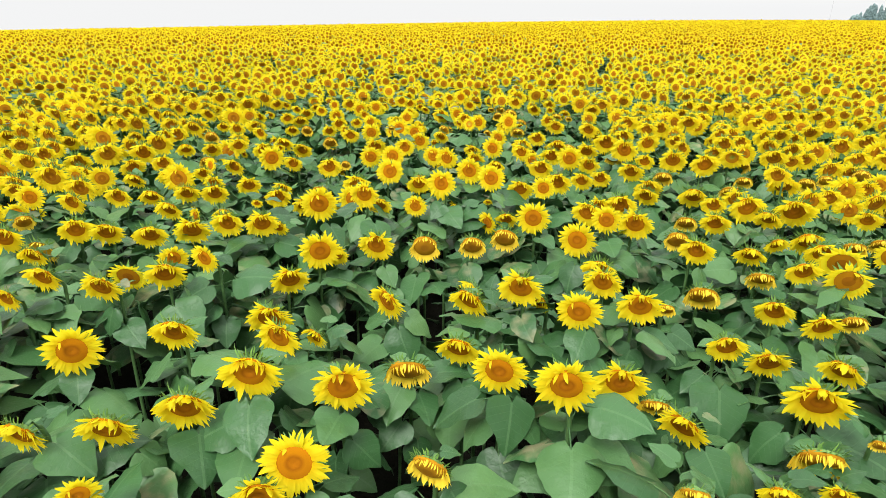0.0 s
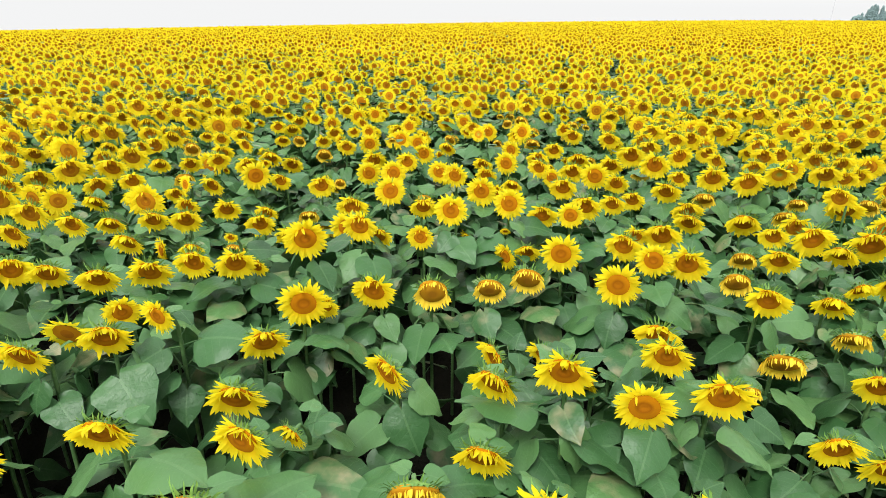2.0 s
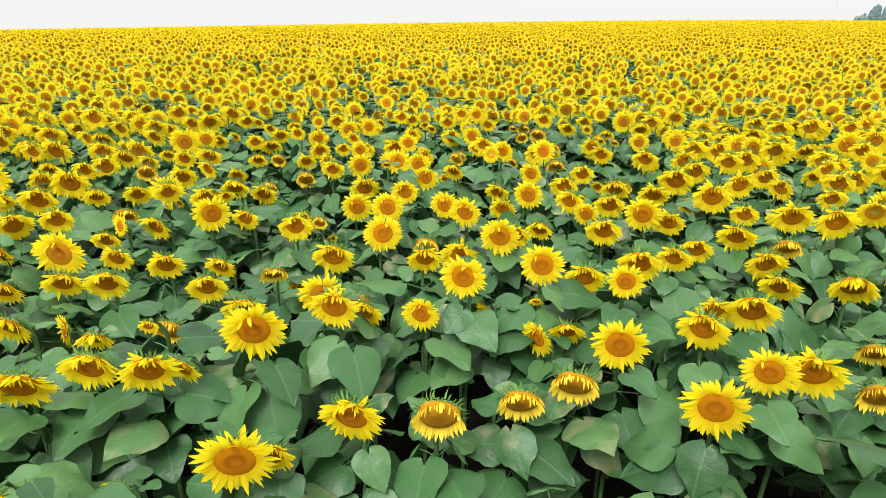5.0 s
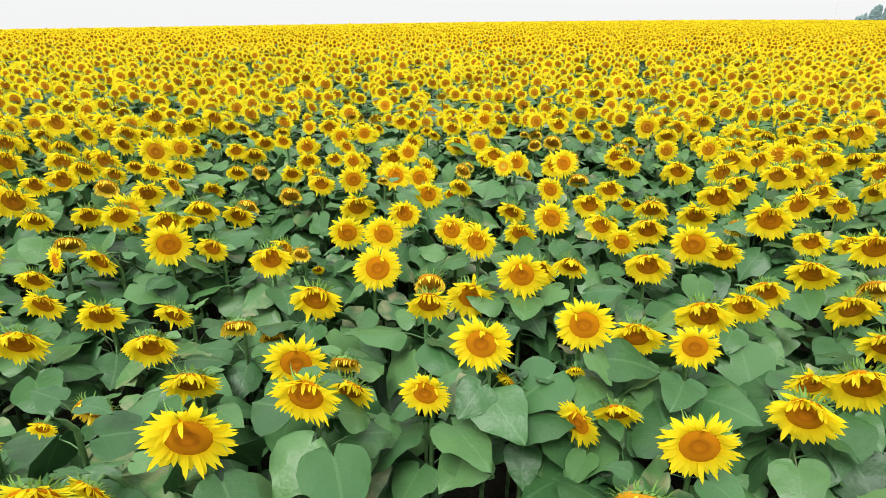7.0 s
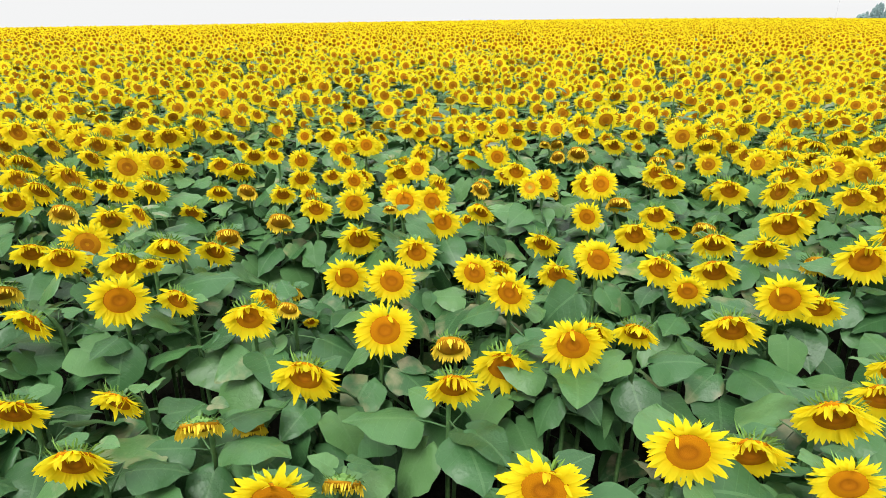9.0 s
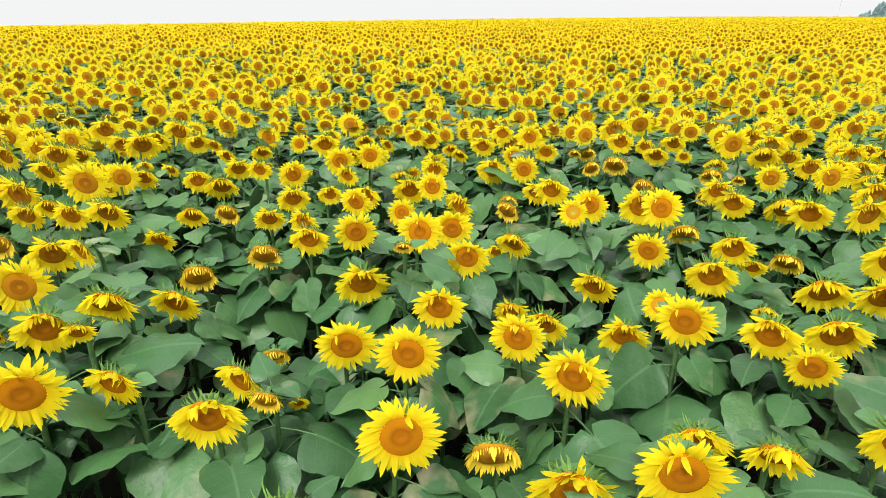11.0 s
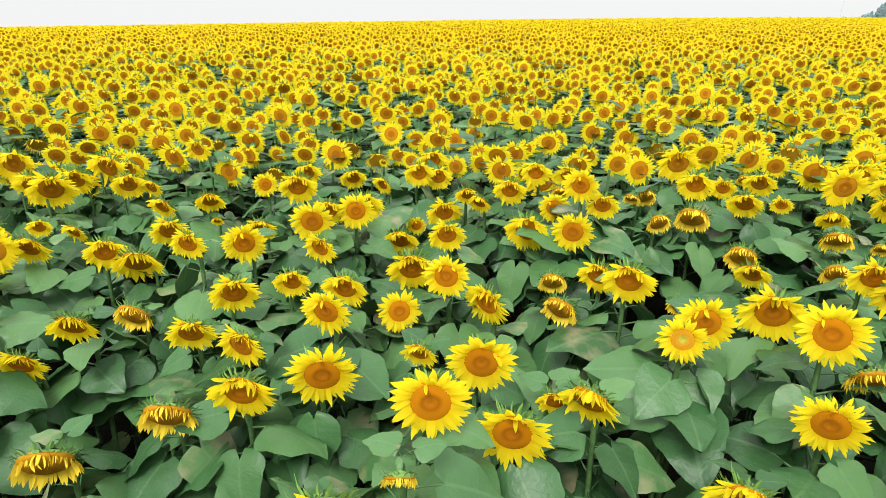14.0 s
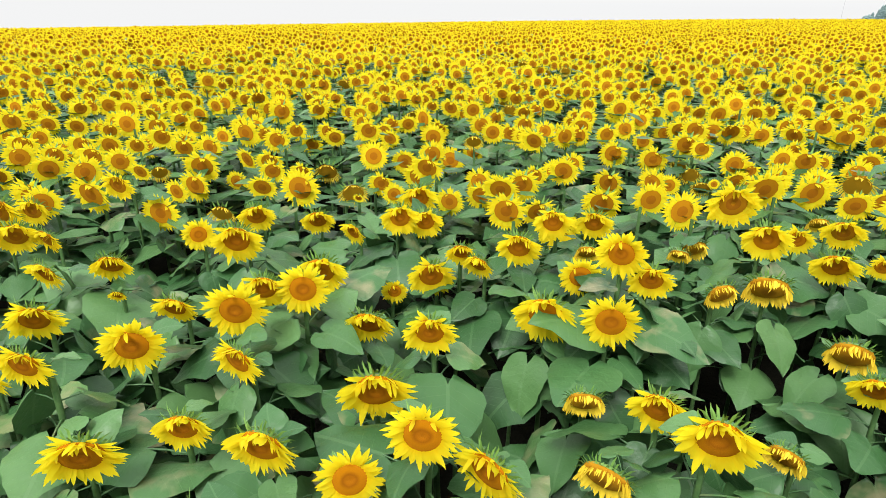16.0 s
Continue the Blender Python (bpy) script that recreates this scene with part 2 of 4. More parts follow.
def bract_mesh(name, radius, count, reach, seed):
    """The green cup behind the head with its fringe of pointed bracts."""
    r, verts, faces, turns = random.Random(seed), [], [], 16
    for rad, z in ((radius * 0.98, -0.02), (radius * 0.90, -0.065), (radius * 0.58, -0.11), (0.10, -0.14), (0.045, -0.17)):
        for k in range(turns):
            a = 2 * math.pi * k / turns
            verts.append((rad * math.cos(a), rad * math.sin(a), z))
    for i in range(4):
        for k in range(turns):
            a, b = i * turns + k, i * turns + (k + 1) % turns
            faces.append((a, b, b + turns, a + turns))
    for k in range(count):
        a = 2 * math.pi * (k + r.uniform(-0.3, 0.3)) / count
        back, ln, w = r.uniform(-0.9, 0.35), reach * r.uniform(0.7, 1.25), r.uniform(0.012, 0.021)
        d, side = Vector((math.cos(a), math.sin(a), 0)), Vector((-math.sin(a), math.cos(a), 0))
        way = (d + Vector((0, 0, back))).normalized()
        base = d * radius * 0.93 + Vector((0, 0, -0.03 - 0.04 * (k % 2)))
        mid, tip = base + way * ln * 0.55, base + way * ln + Vector((0, 0, r.uniform(-0.05, 0.08))) + side * r.uniform(-0.04, 0.04)
        i = len(verts)
        verts += [base - side * w, base + side * w, mid + side * w * 0.75, mid - side * w * 0.75, tip]
        faces += [(i, i + 1, i + 2, i + 3), (i + 3, i + 2, i + 4)]
    return mesh_object(name, [tuple(v) for v in verts], faces, [BRACT])


BRACTS = {"fresh": [bract_mesh("calyx", 0.275, 54, 0.19, s) for s in (1, 2)], "old": [bract_mesh("calyx", 0.335, 52, 0.15, s) for s in (3, 4)], "young": [bract_mesh("calyx", 0.27, 24, 0.20, 5)]}
BUD = bract_mesh("bud", 0.36, 44, 0.42, 9)


def petal_poses(kind, nod, seed):
    """Pose and shape number of each petal round the disc. Weak petals hang: the upper ones of a nodding head fall over the disc."""
    r, made = random.Random(seed), []
    layers = {"fresh": ((37, 0.248, 0.10), (32, 0.258, -0.12)), "old": ((38, 0.285, 0.2), (26, 0.295, -0.05)), "young": ((34, 0.215, 0.10), (29, 0.225, -0.10))}[kind]
    down = Vector((0, -math.cos(nod), math.sin(nod)))
    for count, rad, open_up in layers:
        for k in range(count):
            a = 2 * math.pi * (k + r.uniform(-0.28, 0.28)) / count
            d = Vector((math.cos(a), math.sin(a), 0))
            weak = r.uniform(0.10, 0.42) + (0.30 if kind == "old" else 0.0) + r.uniform(0.45, 1.15) * max(0.0, math.sin(nod))
            nodding = math.sin(max(nod, 0.0))
            flop = d.y > (0.35 if kind != "old" else 0.0) and r.random() < (0.75 if kind == "old" else min(0.55, 0.05 + 1.1 * nodding))
            way = (d + down * weak + Vector((0, 0, open_up + r.uniform(-0.10, 0.16))) + Vector((-d.y, d.x, 0)) * r.uniform(-0.14, 0.14) + Vector((0, 0, max(0.0, d.y + 0.1) * r.uniform(0.15, 1.0) * (0.35 + 1.6 * nodding)))).normalized()
            if flop and kind != "young":
                way = Vector((d.x * 0.35 + r.uniform(-0.25, 0.25), -r.uniform(0.15, 0.75), r.uniform(0.5, 0.9))).normalized()
            face = (Vector((0, 0, 1)) - way * way.z).normalized()
            if face.length < 0.1:
                face = -d
            across = way.cross(face).normalized()
            m = Matrix((across, way, across.cross(way))).transposed().to_4x4()
            m.translation = d * rad + Vector((0, 0, 0.012 if open_up > 0 else -0.025))
            s = r.uniform(0.82, 1.18) * (r.uniform(0.42, 0.78) if flop else 1.0)
            made.append((m @ Matrix.Diagonal((s * ((0.7 if kind == "old" else 1.1) if flop else 1.0), s, s, 1)), r.randrange(6)))
    return made


def joined_petals(kind, nod, seed):
    verts, faces, uvs = [], [], []
    for m, k in petal_poses(kind, nod, seed):
        me, i = PETALS[kind][k], len(verts)
        verts += [tuple(m @ v.co) for v in me.vertices]
        for p in me.polygons:
            faces.append(tuple(i + v for v in p.vertices))
        uvs += [tuple(u.uv) for u in me.uv_layers[0].data]
    return mesh_object("corolla", verts, faces, [PETALS[kind][0].materials[0]], uvs=uvs)


NODS = (0, 18, 36, 58)
RINGS = {(kind, nod): [joined_petals(kind, radians(nod), 31 * nod + s) for s in range(3 if kind == "fresh" else 2)] for kind in ("fresh", "old", "young") for nod in NODS}


def leaf_mesh(name, length, width, petiole, rise, slope, droop, fold, seed):
    """A heart-shaped leaf on its stalk: along +y, stalk first, blade folded on the midrib, waved and toothed at the edge."""
    r, verts, faces, uvs = random.Random(seed), [], [], []
    sway, sag = r.uniform(-0.25, 0.25), 0.35 * (seed % 4)
    # stalk
    for s in (0.0, 0.5, 1.0):
        y, z, w = petiole * s, rise * (s - 0.35 * s * s), 0.0048 - 0.0018 * s
        verts += [(-w, y, z), (0, y, z + w), (w, y, z), (0, y, z - w)]
    for s in range(2):
        for k in range(4):
            a, b = s * 4 + k, s * 4 + (k + 1) % 4
            faces.append((a, b, b + 4, a + 4))
            uvs += [(0.5, 0.5)] * 4
    start, z0 = len(verts), rise * 0.65
    rows = (-0.158, -0.15, -0.135, -0.11, -0.07, -0.02, 0.05, 0.14, 0.24, 0.34, 0.45, 0.56, 0.67, 0.78, 0.89, 1.0)
    # a smooth heart: round lobes behind, a drawn-out tip
    outline = [1.12 * ((v + 0.16) / 1.16) ** 0.34 * max(1e-3, (1 - v) / 1.16) for v in rows]
    cols = (-1.0, -0.62, -0.24, 0.0, 0.24, 0.62, 1.0)
    for i, (v, o) in enumerate(zip(rows, outline)):
        tooth = 1 + r.uniform(-0.012, 0.012) + (0.012 if i % 2 else -0.012)
        for u in cols:
            x = u * o * width * (tooth if abs(u) == 1.0 else 1.0)
            # the base of the blade is notched where the stalk joins
            back = v if v >= 0 else v * min(1.0, abs(u) * 1.8)
            t = max(back, 0.0)
            lean = slope + droop * t * 0.5
            y = petiole + length * back * math.cos(lean)
            z = z0 - length * back * math.sin(lean) + fold * abs(x) * (1 - 0.5 * t) + 0.009 * math.sin(11 * v + 3 * u + seed) * abs(u) - sag * x * x / width + 0.0025 * math.sin(21 * (v - 0.75 * abs(u) * o)) * min(1.0, 3 * abs(u))
            verts.append((x + sway * length * t * t * 0.5, y, z))
    n = len(cols)
    for i in range(len(rows) - 1):
        for c in range(n - 1):
            a = start + i * n + c
            faces.append((a, a + 1, a + n + 1, a + n))
            for cc, rr in ((c, i), (c + 1, i), (c + 1, i + 1), (c, i + 1)):
                uvs.append((0.5 + 0.5 * cols[cc] * outline[rr] * 2 * 0.5, max(rows[rr], 0.0)))
    return mesh_object(name, verts, faces, [LEAF], uvs=uvs)


LEAVES = [
    leaf_mesh("leaf", ln, w, p, rise, slope, droop, fold, s)
    for s, (ln, w, p, rise, slope, droop, fold) in enumerate(
        [(0.24, 0.23, 0.12, 0.07, 0.10, 0.6, 0.12), (0.23, 0.21, 0.10, 0.06, 0.45, 0.5, 0.20), (0.25, 0.25, 0.13, 0.05, -0.05, 0.4, 0.08), (0.23, 0.21, 0.10, 0.08, 0.80, 0.5, 0.22), (0.24, 0.25, 0.11, 0.09, 0.50, 0.4, -0.06), (0.23, 0.24, 0.12, 0.04, 0.35, 0.3, 0.12)]
    )
]


def stem_mesh(points, low, high):
    verts, faces, sides = [], [], 6
    for i, p in enumerate(points):
        along = (points[min(i + 1, len(points) - 1)] - points[max(i - 1, 0)]).normalized()
        a = along.orthogonal().normalized()
        b = along.cross(a)
        w = low + (high - low) * i / (len(points) - 1)
        for k in range(sides):
            t = 2 * math.pi * k / sides
            verts.append(tuple(p + (a * math.cos(t) + b * math.sin(t)) * w))
    for i in range(len(points) - 1):
        for k in range(sides):
            a, b = i * sides + k, i * sides + (k + 1) % sides
            faces.append((a, b, b + sides, a + sides))
    return mesh_object("stem", verts, faces, [STEM])


def part(name, me, parent, m=None, label=""):
    ob = new(name, me)
    ob.parent = parent
    if m is not None:
        ob.matrix_basis = m
    return tagged(ob, label)


LABELS = {
    "fresh": ("yellow sunflower in full bloom with an open brown disc", "nodding yellow sunflower with petals drooping over its brown disc"),
    "old": ("fading sunflower with shrivelled orange petals round a brown disc", "wilted sunflower hanging its head with shrivelled brown petals"),
    "young": ("freshly opened yellow sunflower with a green-hearted disc",) * 2,
    "bud": ("unopened green sunflower bud on a tall stem",) * 2,
}


def head_pose(x, y, z, size, face, nod):
    """Local z looks out of the flower, local y up its face; face: degrees from -y towards +x."""
    f, n = radians(face), radians(nod)
    out = Vector((math.sin(f) * math.cos(n), -math.cos(f) * math.cos(n), -math.sin(n)))
    side = Vector((math.cos(f), math.sin(f), 0))
    m = Matrix((side, out.cross(side), out)).transposed().to_4x4()
    m.translation = (x, y, z)
    return m @ Matrix.Diagonal((size, size, size, 1)), out


def sunflower(x, y, z, size, face, nod, kind="fresh"):
    r = random.Random(int(x * 1009) * 31 + int(y * 1013))
    m, out = head_pose(0, 0, 0, size, face, nod)
    flat = Vector((out.x, out.y, 0)).normalized()
    gap = 0.09 + 0.05 * math.sin(radians(nod))
    foot = Vector((x, y, 0)) - flat * gap + Vector((r.uniform(-0.03, 0.03), r.uniform(-0.03, 0.03), 0))
    base = ground_z(foot.x, foot.y)
    plant = new("sunflower")
    plant.location = (foot.x, foot.y, base)
    tagged(plant, LABELS[kind][nod > 22], "sunflower", "sunflowers in the field")
    head = Vector((x - foot.x, y - foot.y, z - base))
    neck = head - out * size * (0.14 if kind != "bud" else 0.05)
    bend = neck - out * 0.03 - Vector((0, 0, 0.015 * math.sin(radians(max(nod, 0)))))
    top = Vector((r.uniform(-0.01, 0.01), r.uniform(-0.01, 0.01), head.z - 0.11))
    low = Vector((r.uniform(-0.02, 0.02), r.uniform(-0.02, 0.02), top.z * 0.5))
    part("stem", stem_mesh([Vector((0, 0, 0)), low, top, (top + bend) * 0.5 + Vector((0, 0, 0.004)) - flat * 0.008, bend, neck], 0.0125, 0.008), plant)
    turn = r.uniform(0, 360)
    count = 11
    for k in range(count):
        up = k / (count - 1)
        h = head.z - 0.13 - 0.34 * up ** 1.2 + r.uniform(-0.03, 0.03)
        big = (0.52 + 0.48 * min(1.0, up * 2.4)) * r.uniform(0.72, 1.22)
        turn += 137.5 + r.uniform(-18, 18)
        at = low.lerp(top, min(1.0, max(0.0, (h - low.z) / (top.z - low.z))))
        if k < 2 and kind != "bud":
            # the youngest leaves stand up behind the head
            h, big = head.z - r.uniform(0.03, 0.07), r.uniform(0.30, 0.46)
            lm = pose(top.x, top.y, h, r.uniform(5, 45), r.uniform(-20, 20), math.degrees(math.atan2(flat.x, -flat.y)) + (75 if k else -75) + r.uniform(-45, 45))
            part("leaf", LEAVES[r.randrange(6)], plant, lm @ Matrix.Diagonal((big, big, big, 1)))
            continue
        lm = pose(at.x, at.y, h, r.uniform(-22, 22), r.uniform(-26, 26), turn) @ Matrix.Diagonal((big, big, big, 1))
        part("leaf", LEAVES[r.randrange(6)], plant, lm)
    hm = Matrix.Translation(head) @ m
    if kind == "bud":
        part("bud", BUD, plant, hm)
        return
    flower = part("flower_head", DISCS[kind], plant, hm)
    part("calyx", r.choice(BRACTS[kind]), flower)
    if abs(x + 0.3) < 0.42 and y < 8.6:
        for pm, k in petal_poses(kind, radians(nod), r.randrange(10**6)):
            part("petal", PETALS[kind][k], flower, pm)
    else:
        part("corolla", r.choice(RINGS[kind, min(NODS, key=lambda v: abs(v - nod))]), flower)


# ---- the wide field beyond, too many to count ----
FIELD = []


def field_flower(x, y, z, size, face, nod, kind="fresh"):
    FIELD.append((x, y, z, size, face, nod, kind))


def tooth_ring(kind, nod, petals, disc_sides, rich, seed):
    """A lighter sunflower for the distance: vertices, faces and material numbers (petal, disc, bract, dry petal, old disc)."""
    r, verts, faces, mats = random.Random(seed), [], [], []
    dry = kind == "old"
    rad = 0.31 if dry else 0.25
    down = Vector((0, -math.cos(nod), math.sin(nod)))
    verts.append((0, 0, 0.03))
    for k in range(disc_sides):
        a = 2 * math.pi * k / disc_sides
        verts.append((rad * math.cos(a), rad * math.sin(a), 0.012))
    for k in range(disc_sides):
        a, i = 2 * math.pi * k / disc_sides, len(verts)
        verts.append((rad * 0.48 * math.cos(a), rad * 0.48 * math.sin(a), 0.020))
        j = i + 1 if k < disc_sides - 1 else i + 1 - disc_sides
        faces += [(0, i, j), (i, 1 + k, 1 + (k + 1) % disc_sides, j)]
        mats += [4, 4] if dry else [7, 1]
    for k in range(petals):
        a = 2 * math.pi * (k + r.uniform(-0.25, 0.25)) / petals
        d, side = Vector((math.cos(a), math.sin(a), 0)), Vector((-math.sin(a), math.cos(a), 0))
        weak = r.uniform(0.1, 0.4) + (0.3 if dry else 0) + r.uniform(0.45, 1.15) * max(0.0, math.sin(nod))
        way = (d + down * weak + Vector((0, 0, r.uniform(-0.15, 0.2)))).normalized()
        flop = d.y > 0.5 and r.random() < (0.04 if not dry else 0.6) + 0.22 * math.sin(max(nod, 0.0))
        if flop:
            way = Vector((d.x * 0.25 + r.uniform(-0.3, 0.3), -r.uniform(0.35, 0.95), r.uniform(0.42, 0.85))).normalized()
        ln, w = r.uniform(0.205, 0.26) * (0.35 if flop else 1.0), (2.4 / petals) * (0.58 if not dry else 0.36)
        p, z = d * rad * 0.93, -0.012 * (k % 2)
        i = len(verts)
        if rich:
            mid = p + way * ln * 0.5
            verts += [tuple(p - side * w * 0.7 + Vector((0, 0, z))), tuple(p + side * w * 0.7 + Vector((0, 0, z))), tuple(mid + side * w), tuple(mid - side * w), tuple(p + way * ln + Vector((0, 0, r.uniform(-0.04, 0.05))))]
            faces += [(i, i + 1, i + 2, i + 3), (i + 3, i + 2, i + 4)]
            mats += [3 if dry else 0] * 2
        else:
            verts += [tuple(p - side * w * 1.2), tuple(p + side * w * 1.2), tuple(p + way * ln)]
            faces.append((i, i + 1, i + 2))
            mats.append(3 if dry else 0)
    i, n = len(verts), 6 if rich else 0
    for k in range(n):
        a = 2 * math.pi * k / n
        verts.append((rad * 0.95 * math.cos(a), rad * 0.95 * math.sin(a), -0.03))
    verts.append((0, 0, -0.22))
    for k in range(n):
        faces.append((i + k, i + n, i + (k + 1) % n))
        mats.append(2)
    if rich:
        for k in range(14):
            a = 2 * math.pi * (k + r.uniform(-0.3, 0.3)) / 14
            d, side = Vector((math.cos(a), math.sin(a), 0)), Vector((-math.sin(a), math.cos(a), 0))
            p = d * rad * 0.9 + Vector((0, 0, -0.06))
            i = len(verts)
            verts += [tuple(p - side * 0.04), tuple(p + side * 0.04), tuple(p + (d + Vector((0, 0, r.uniform(-0.9, 0.1)))).normalized() * 0.2)]
            faces.append((i, i + 1, i + 2))
            mats.append(2)
    return np.array(verts, dtype=float), faces, mats


def tuft(leaves, rich, seed):
    """Stem and leaves under a head, in metres; the head sits at the origin."""
    r, verts, faces, mats = random.Random(seed), [], [], []
    if rich:
        for z in (-0.05, -0.9):
            verts += [(-0.01, 0.06, z), (0.01, 0.06, z), (0.0, 0.08, z)]
        faces += [(0, 1, 4, 3), (1, 2, 5, 4), (2, 0, 3, 5)]
        mats += [5, 5, 5]
    turn = r.uniform(0, 6.28)
    for k in range(leaves):
        turn += 2.4 + r.uniform(-0.3, 0.3)
        up = k / max(1, leaves - 1)
        z = -0.05 - (0.46 if rich else 0.35) * up + r.uniform(-0.03, 0.03)
        ln, w = r.uniform(0.21, 0.28) * (0.65 + 0.5 * min(1, 2 * up)), r.uniform(0.085, 0.11) * (0.6 + 0.45 * min(1, 2 * up))
        d, side = Vector((math.sin(turn), math.cos(turn), 0)), Vector((math.cos(turn), -math.sin(turn), 0))
        o = Vector((0, 0.07, z)) + d * (0.05 + 0.08 * up)
        tilt, cup = r.uniform(-0.30, 0.55), r.uniform(0.0, 0.03)
        mid, tip = o + d * ln * 0.4 - Vector((0, 0, tilt * 0.3 * ln)), o + d * ln - Vector((0, 0, tilt * ln))
        i = len(verts)
        if rich:
            verts += [tuple(o), tuple(o - d * 0.03 + side * w * 0.6 + Vector((0, 0, cup))), tuple(mid + side * w + Vector((0, 0, cup))), tuple(tip), tuple(mid - side * w + Vector((0, 0, cup))), tuple(o - d * 0.03 - side * w * 0.6 + Vector((0, 0, cup))), tuple(mid)]
            faces += [(i, i + 1, i + 2, i + 6), (i + 6, i + 2, i + 3), (i + 6, i + 3, i + 4), (i, i + 6, i + 4, i + 5)]
            mats += [6] * 4
        else:
            verts += [tuple(o), tuple(mid + side * w), tuple(tip), tuple(mid - side * w)]
            faces.append((i, i + 1, i + 2, i + 3))
            mats.append(6)
    return np.array(verts, dtype=float), faces, mats


def full_ring(kind, nod, seed):
    """A head with every petal shaped, for the nearer part of the field."""
    verts, faces, mats = [], [], []
    dry = kind == "old"
    for me, first in ((RINGS[kind, nod][seed % len(RINGS[kind, nod])], 3 if dry else 0), (DISCS[kind], 4 if dry else 1), (BRACTS[kind][seed % len(BRACTS[kind])], 2)):
        i = len(verts)
        verts += [tuple(v.co) for v in me.vertices]
        for p in me.polygons:
            faces.append(tuple(i + v for v in p.vertices))
            heart = first == 1 and 20 <= p.index < 60
            mats.append(7 if heart else first)
    return np.array(verts, dtype=float), faces, mats


def full_tuft(seed):
    """Stem and broad heart-shaped leaves under a head; the head sits at the origin."""
    r, verts, faces, mats = random.Random(seed), [], [], []
    for z in (-0.05, -1.0):
        verts += [(-0.009, 0.07, z), (0.009, 0.07, z), (0.0, 0.085, z)]
    faces += [(0, 1, 4, 3), (1, 2, 5, 4), (2, 0, 3, 5)]
    mats += [5, 5, 5]
    turn = r.uniform(0, 360)
    for k in range(9):
        turn += 137.5 + r.uniform(-18, 18)
        big = (0.55 + 0.45 * min(1.0, k / 4)) * r.uniform(0.75, 1.2)
        m = pose(0, 0.075, -0.14 - 0.05 * k + r.uniform(-0.03, 0.03), r.uniform(-22, 22), r.uniform(-26, 26), turn) @ Matrix.Diagonal((big, big, big, 1))
        me, i = LEAVES[r.randrange(6)], len(verts)
        verts += [tuple(m @ v.co) for v in me.vertices]
        faces += [tuple(i + v for v in p.vertices) for p in me.polygons]
        mats += [6] * len(me.polygons)
    return np.array(verts, dtype=float), faces, mats


FIELD_MATS = [PETAL, DISC_FAR, BRACT, DRY, DISC_FADED, STEM, LEAF, DISC_HEART]


def plant_out(name, plants, petals, sides, leaves, rich, label, full=False):
    """One joined stretch of field from lists of places."""
    heads = {(k, nd): [full_ring(k, nd, s) if full else tooth_ring(k, radians(nd), petals, sides, rich, 17 * nd + s) for s in range(3)] for k in ("fresh", "old") for nd in NODS}
    tufts = [full_tuft(s) if full else tuft(leaves, rich, s) for s in range(8)]
    r, allv, allf, allm, base = random.Random(5), [], [], [], 0
    for x, y, z, size, face, nod, kind in plants:
        m, _ = head_pose(x, y, z, size, face, nod)
        hv, hf, hm = r.choice(heads["old" if kind == "old" else "fresh", min(NODS, key=lambda v: abs(v - nod))])
        a = np.array(m)
        allv.append(hv @ a[:3, :3].T + a[:3, 3])
        allf += [tuple(base + i for i in f) for f in hf]
        allm += hm
        base += len(hv)
        tv, tf, tm = r.choice(tufts)
        t = r.uniform(0, 6.283)
        c, s = math.cos(t), math.sin(t)
        allv.append(tv @ np.array(((c, s, 0), (-s, c, 0), (0, 0, 1))) + np.array((x, y, z)))
        allf += [tuple(base + i for i in f) for f in tf]
        allm += tm
        base += len(tv)
    me = mesh_object(name, np.concatenate(allv).tolist(), allf, FIELD_MATS, allm, smooth=full)
    me.uv_layers.new(name="UVMap")
    return tagged(new(name, me), label, "sunflowers", kind="stuff")


sunflower(-1.22, 1.59, 1.60, 0.15, 29, -1)
sunflower(-0.62, 1.60, 1.60, 0.21, 15, 13)
sunflower(0.87, 1.63, 1.60, 0.16, -16, 39, "old")
sunflower(1.37, 1.63, 1.60, 0.13, -26, 22)
sunflower(1.17, 1.63, 1.60, 0.16, -21, 26)
sunflower(-0.04, 1.74, 1.60, 0.21, -23, 22, "old")
sunflower(-0.53, 1.76, 1.60, 0.26, 3, -12)
sunflower(1.42, 1.83, 1.58, 0.25, -17, 37, "old")
sunflower(1.68, 1.89, 1.60, 0.09, -29, 27, "old")
sunflower(-1.62, 1.90, 1.60, 0.22, -11, 21)
sunflower(-1.34, 1.99, 1.56, 0.25, 2, 21)
sunflower(0.49, 2.02, 1.77, 0.26, -10, 8)
sunflower(1.00, 2.07, 1.54, 0.23, -46, 25)
sunflower(1.56, 2.11, 1.64, 0.28, -26, 18)
sunflower(-1.09, 2.15, 1.55, 0.27, 7, 18)
sunflower(0.24, 2.16, 1.74, 0.24, -14, 7)
sunflower(-0.81, 2.19, 1.70, 0.28, 1, 10)
sunflower(-0.42, 2.20, 1.63, 0.27, 9, 5)
sunflower(0.79, 2.28, 1.61, 0.26, -13, 13)
sunflower(0.96, 2.29, 1.48, 0.20, -13, 41, "old")
sunflower(1.85, 2.41, 1.60, 0.22, -45, 32)
sunflower(-0.16, 2.43, 1.56, 0.27, 3, 34, "old")
sunflower(-1.75, 2.49, 1.61, 0.27, 20, 2)
sunflower(0.08, 2.57, 1.60, 0.24, -14, 26)
sunflower(-0.80, 2.61, 1.63, 0.24, -19, 10)
sunflower(-1.32, 2.63, 1.64, 0.25, 3, 21)
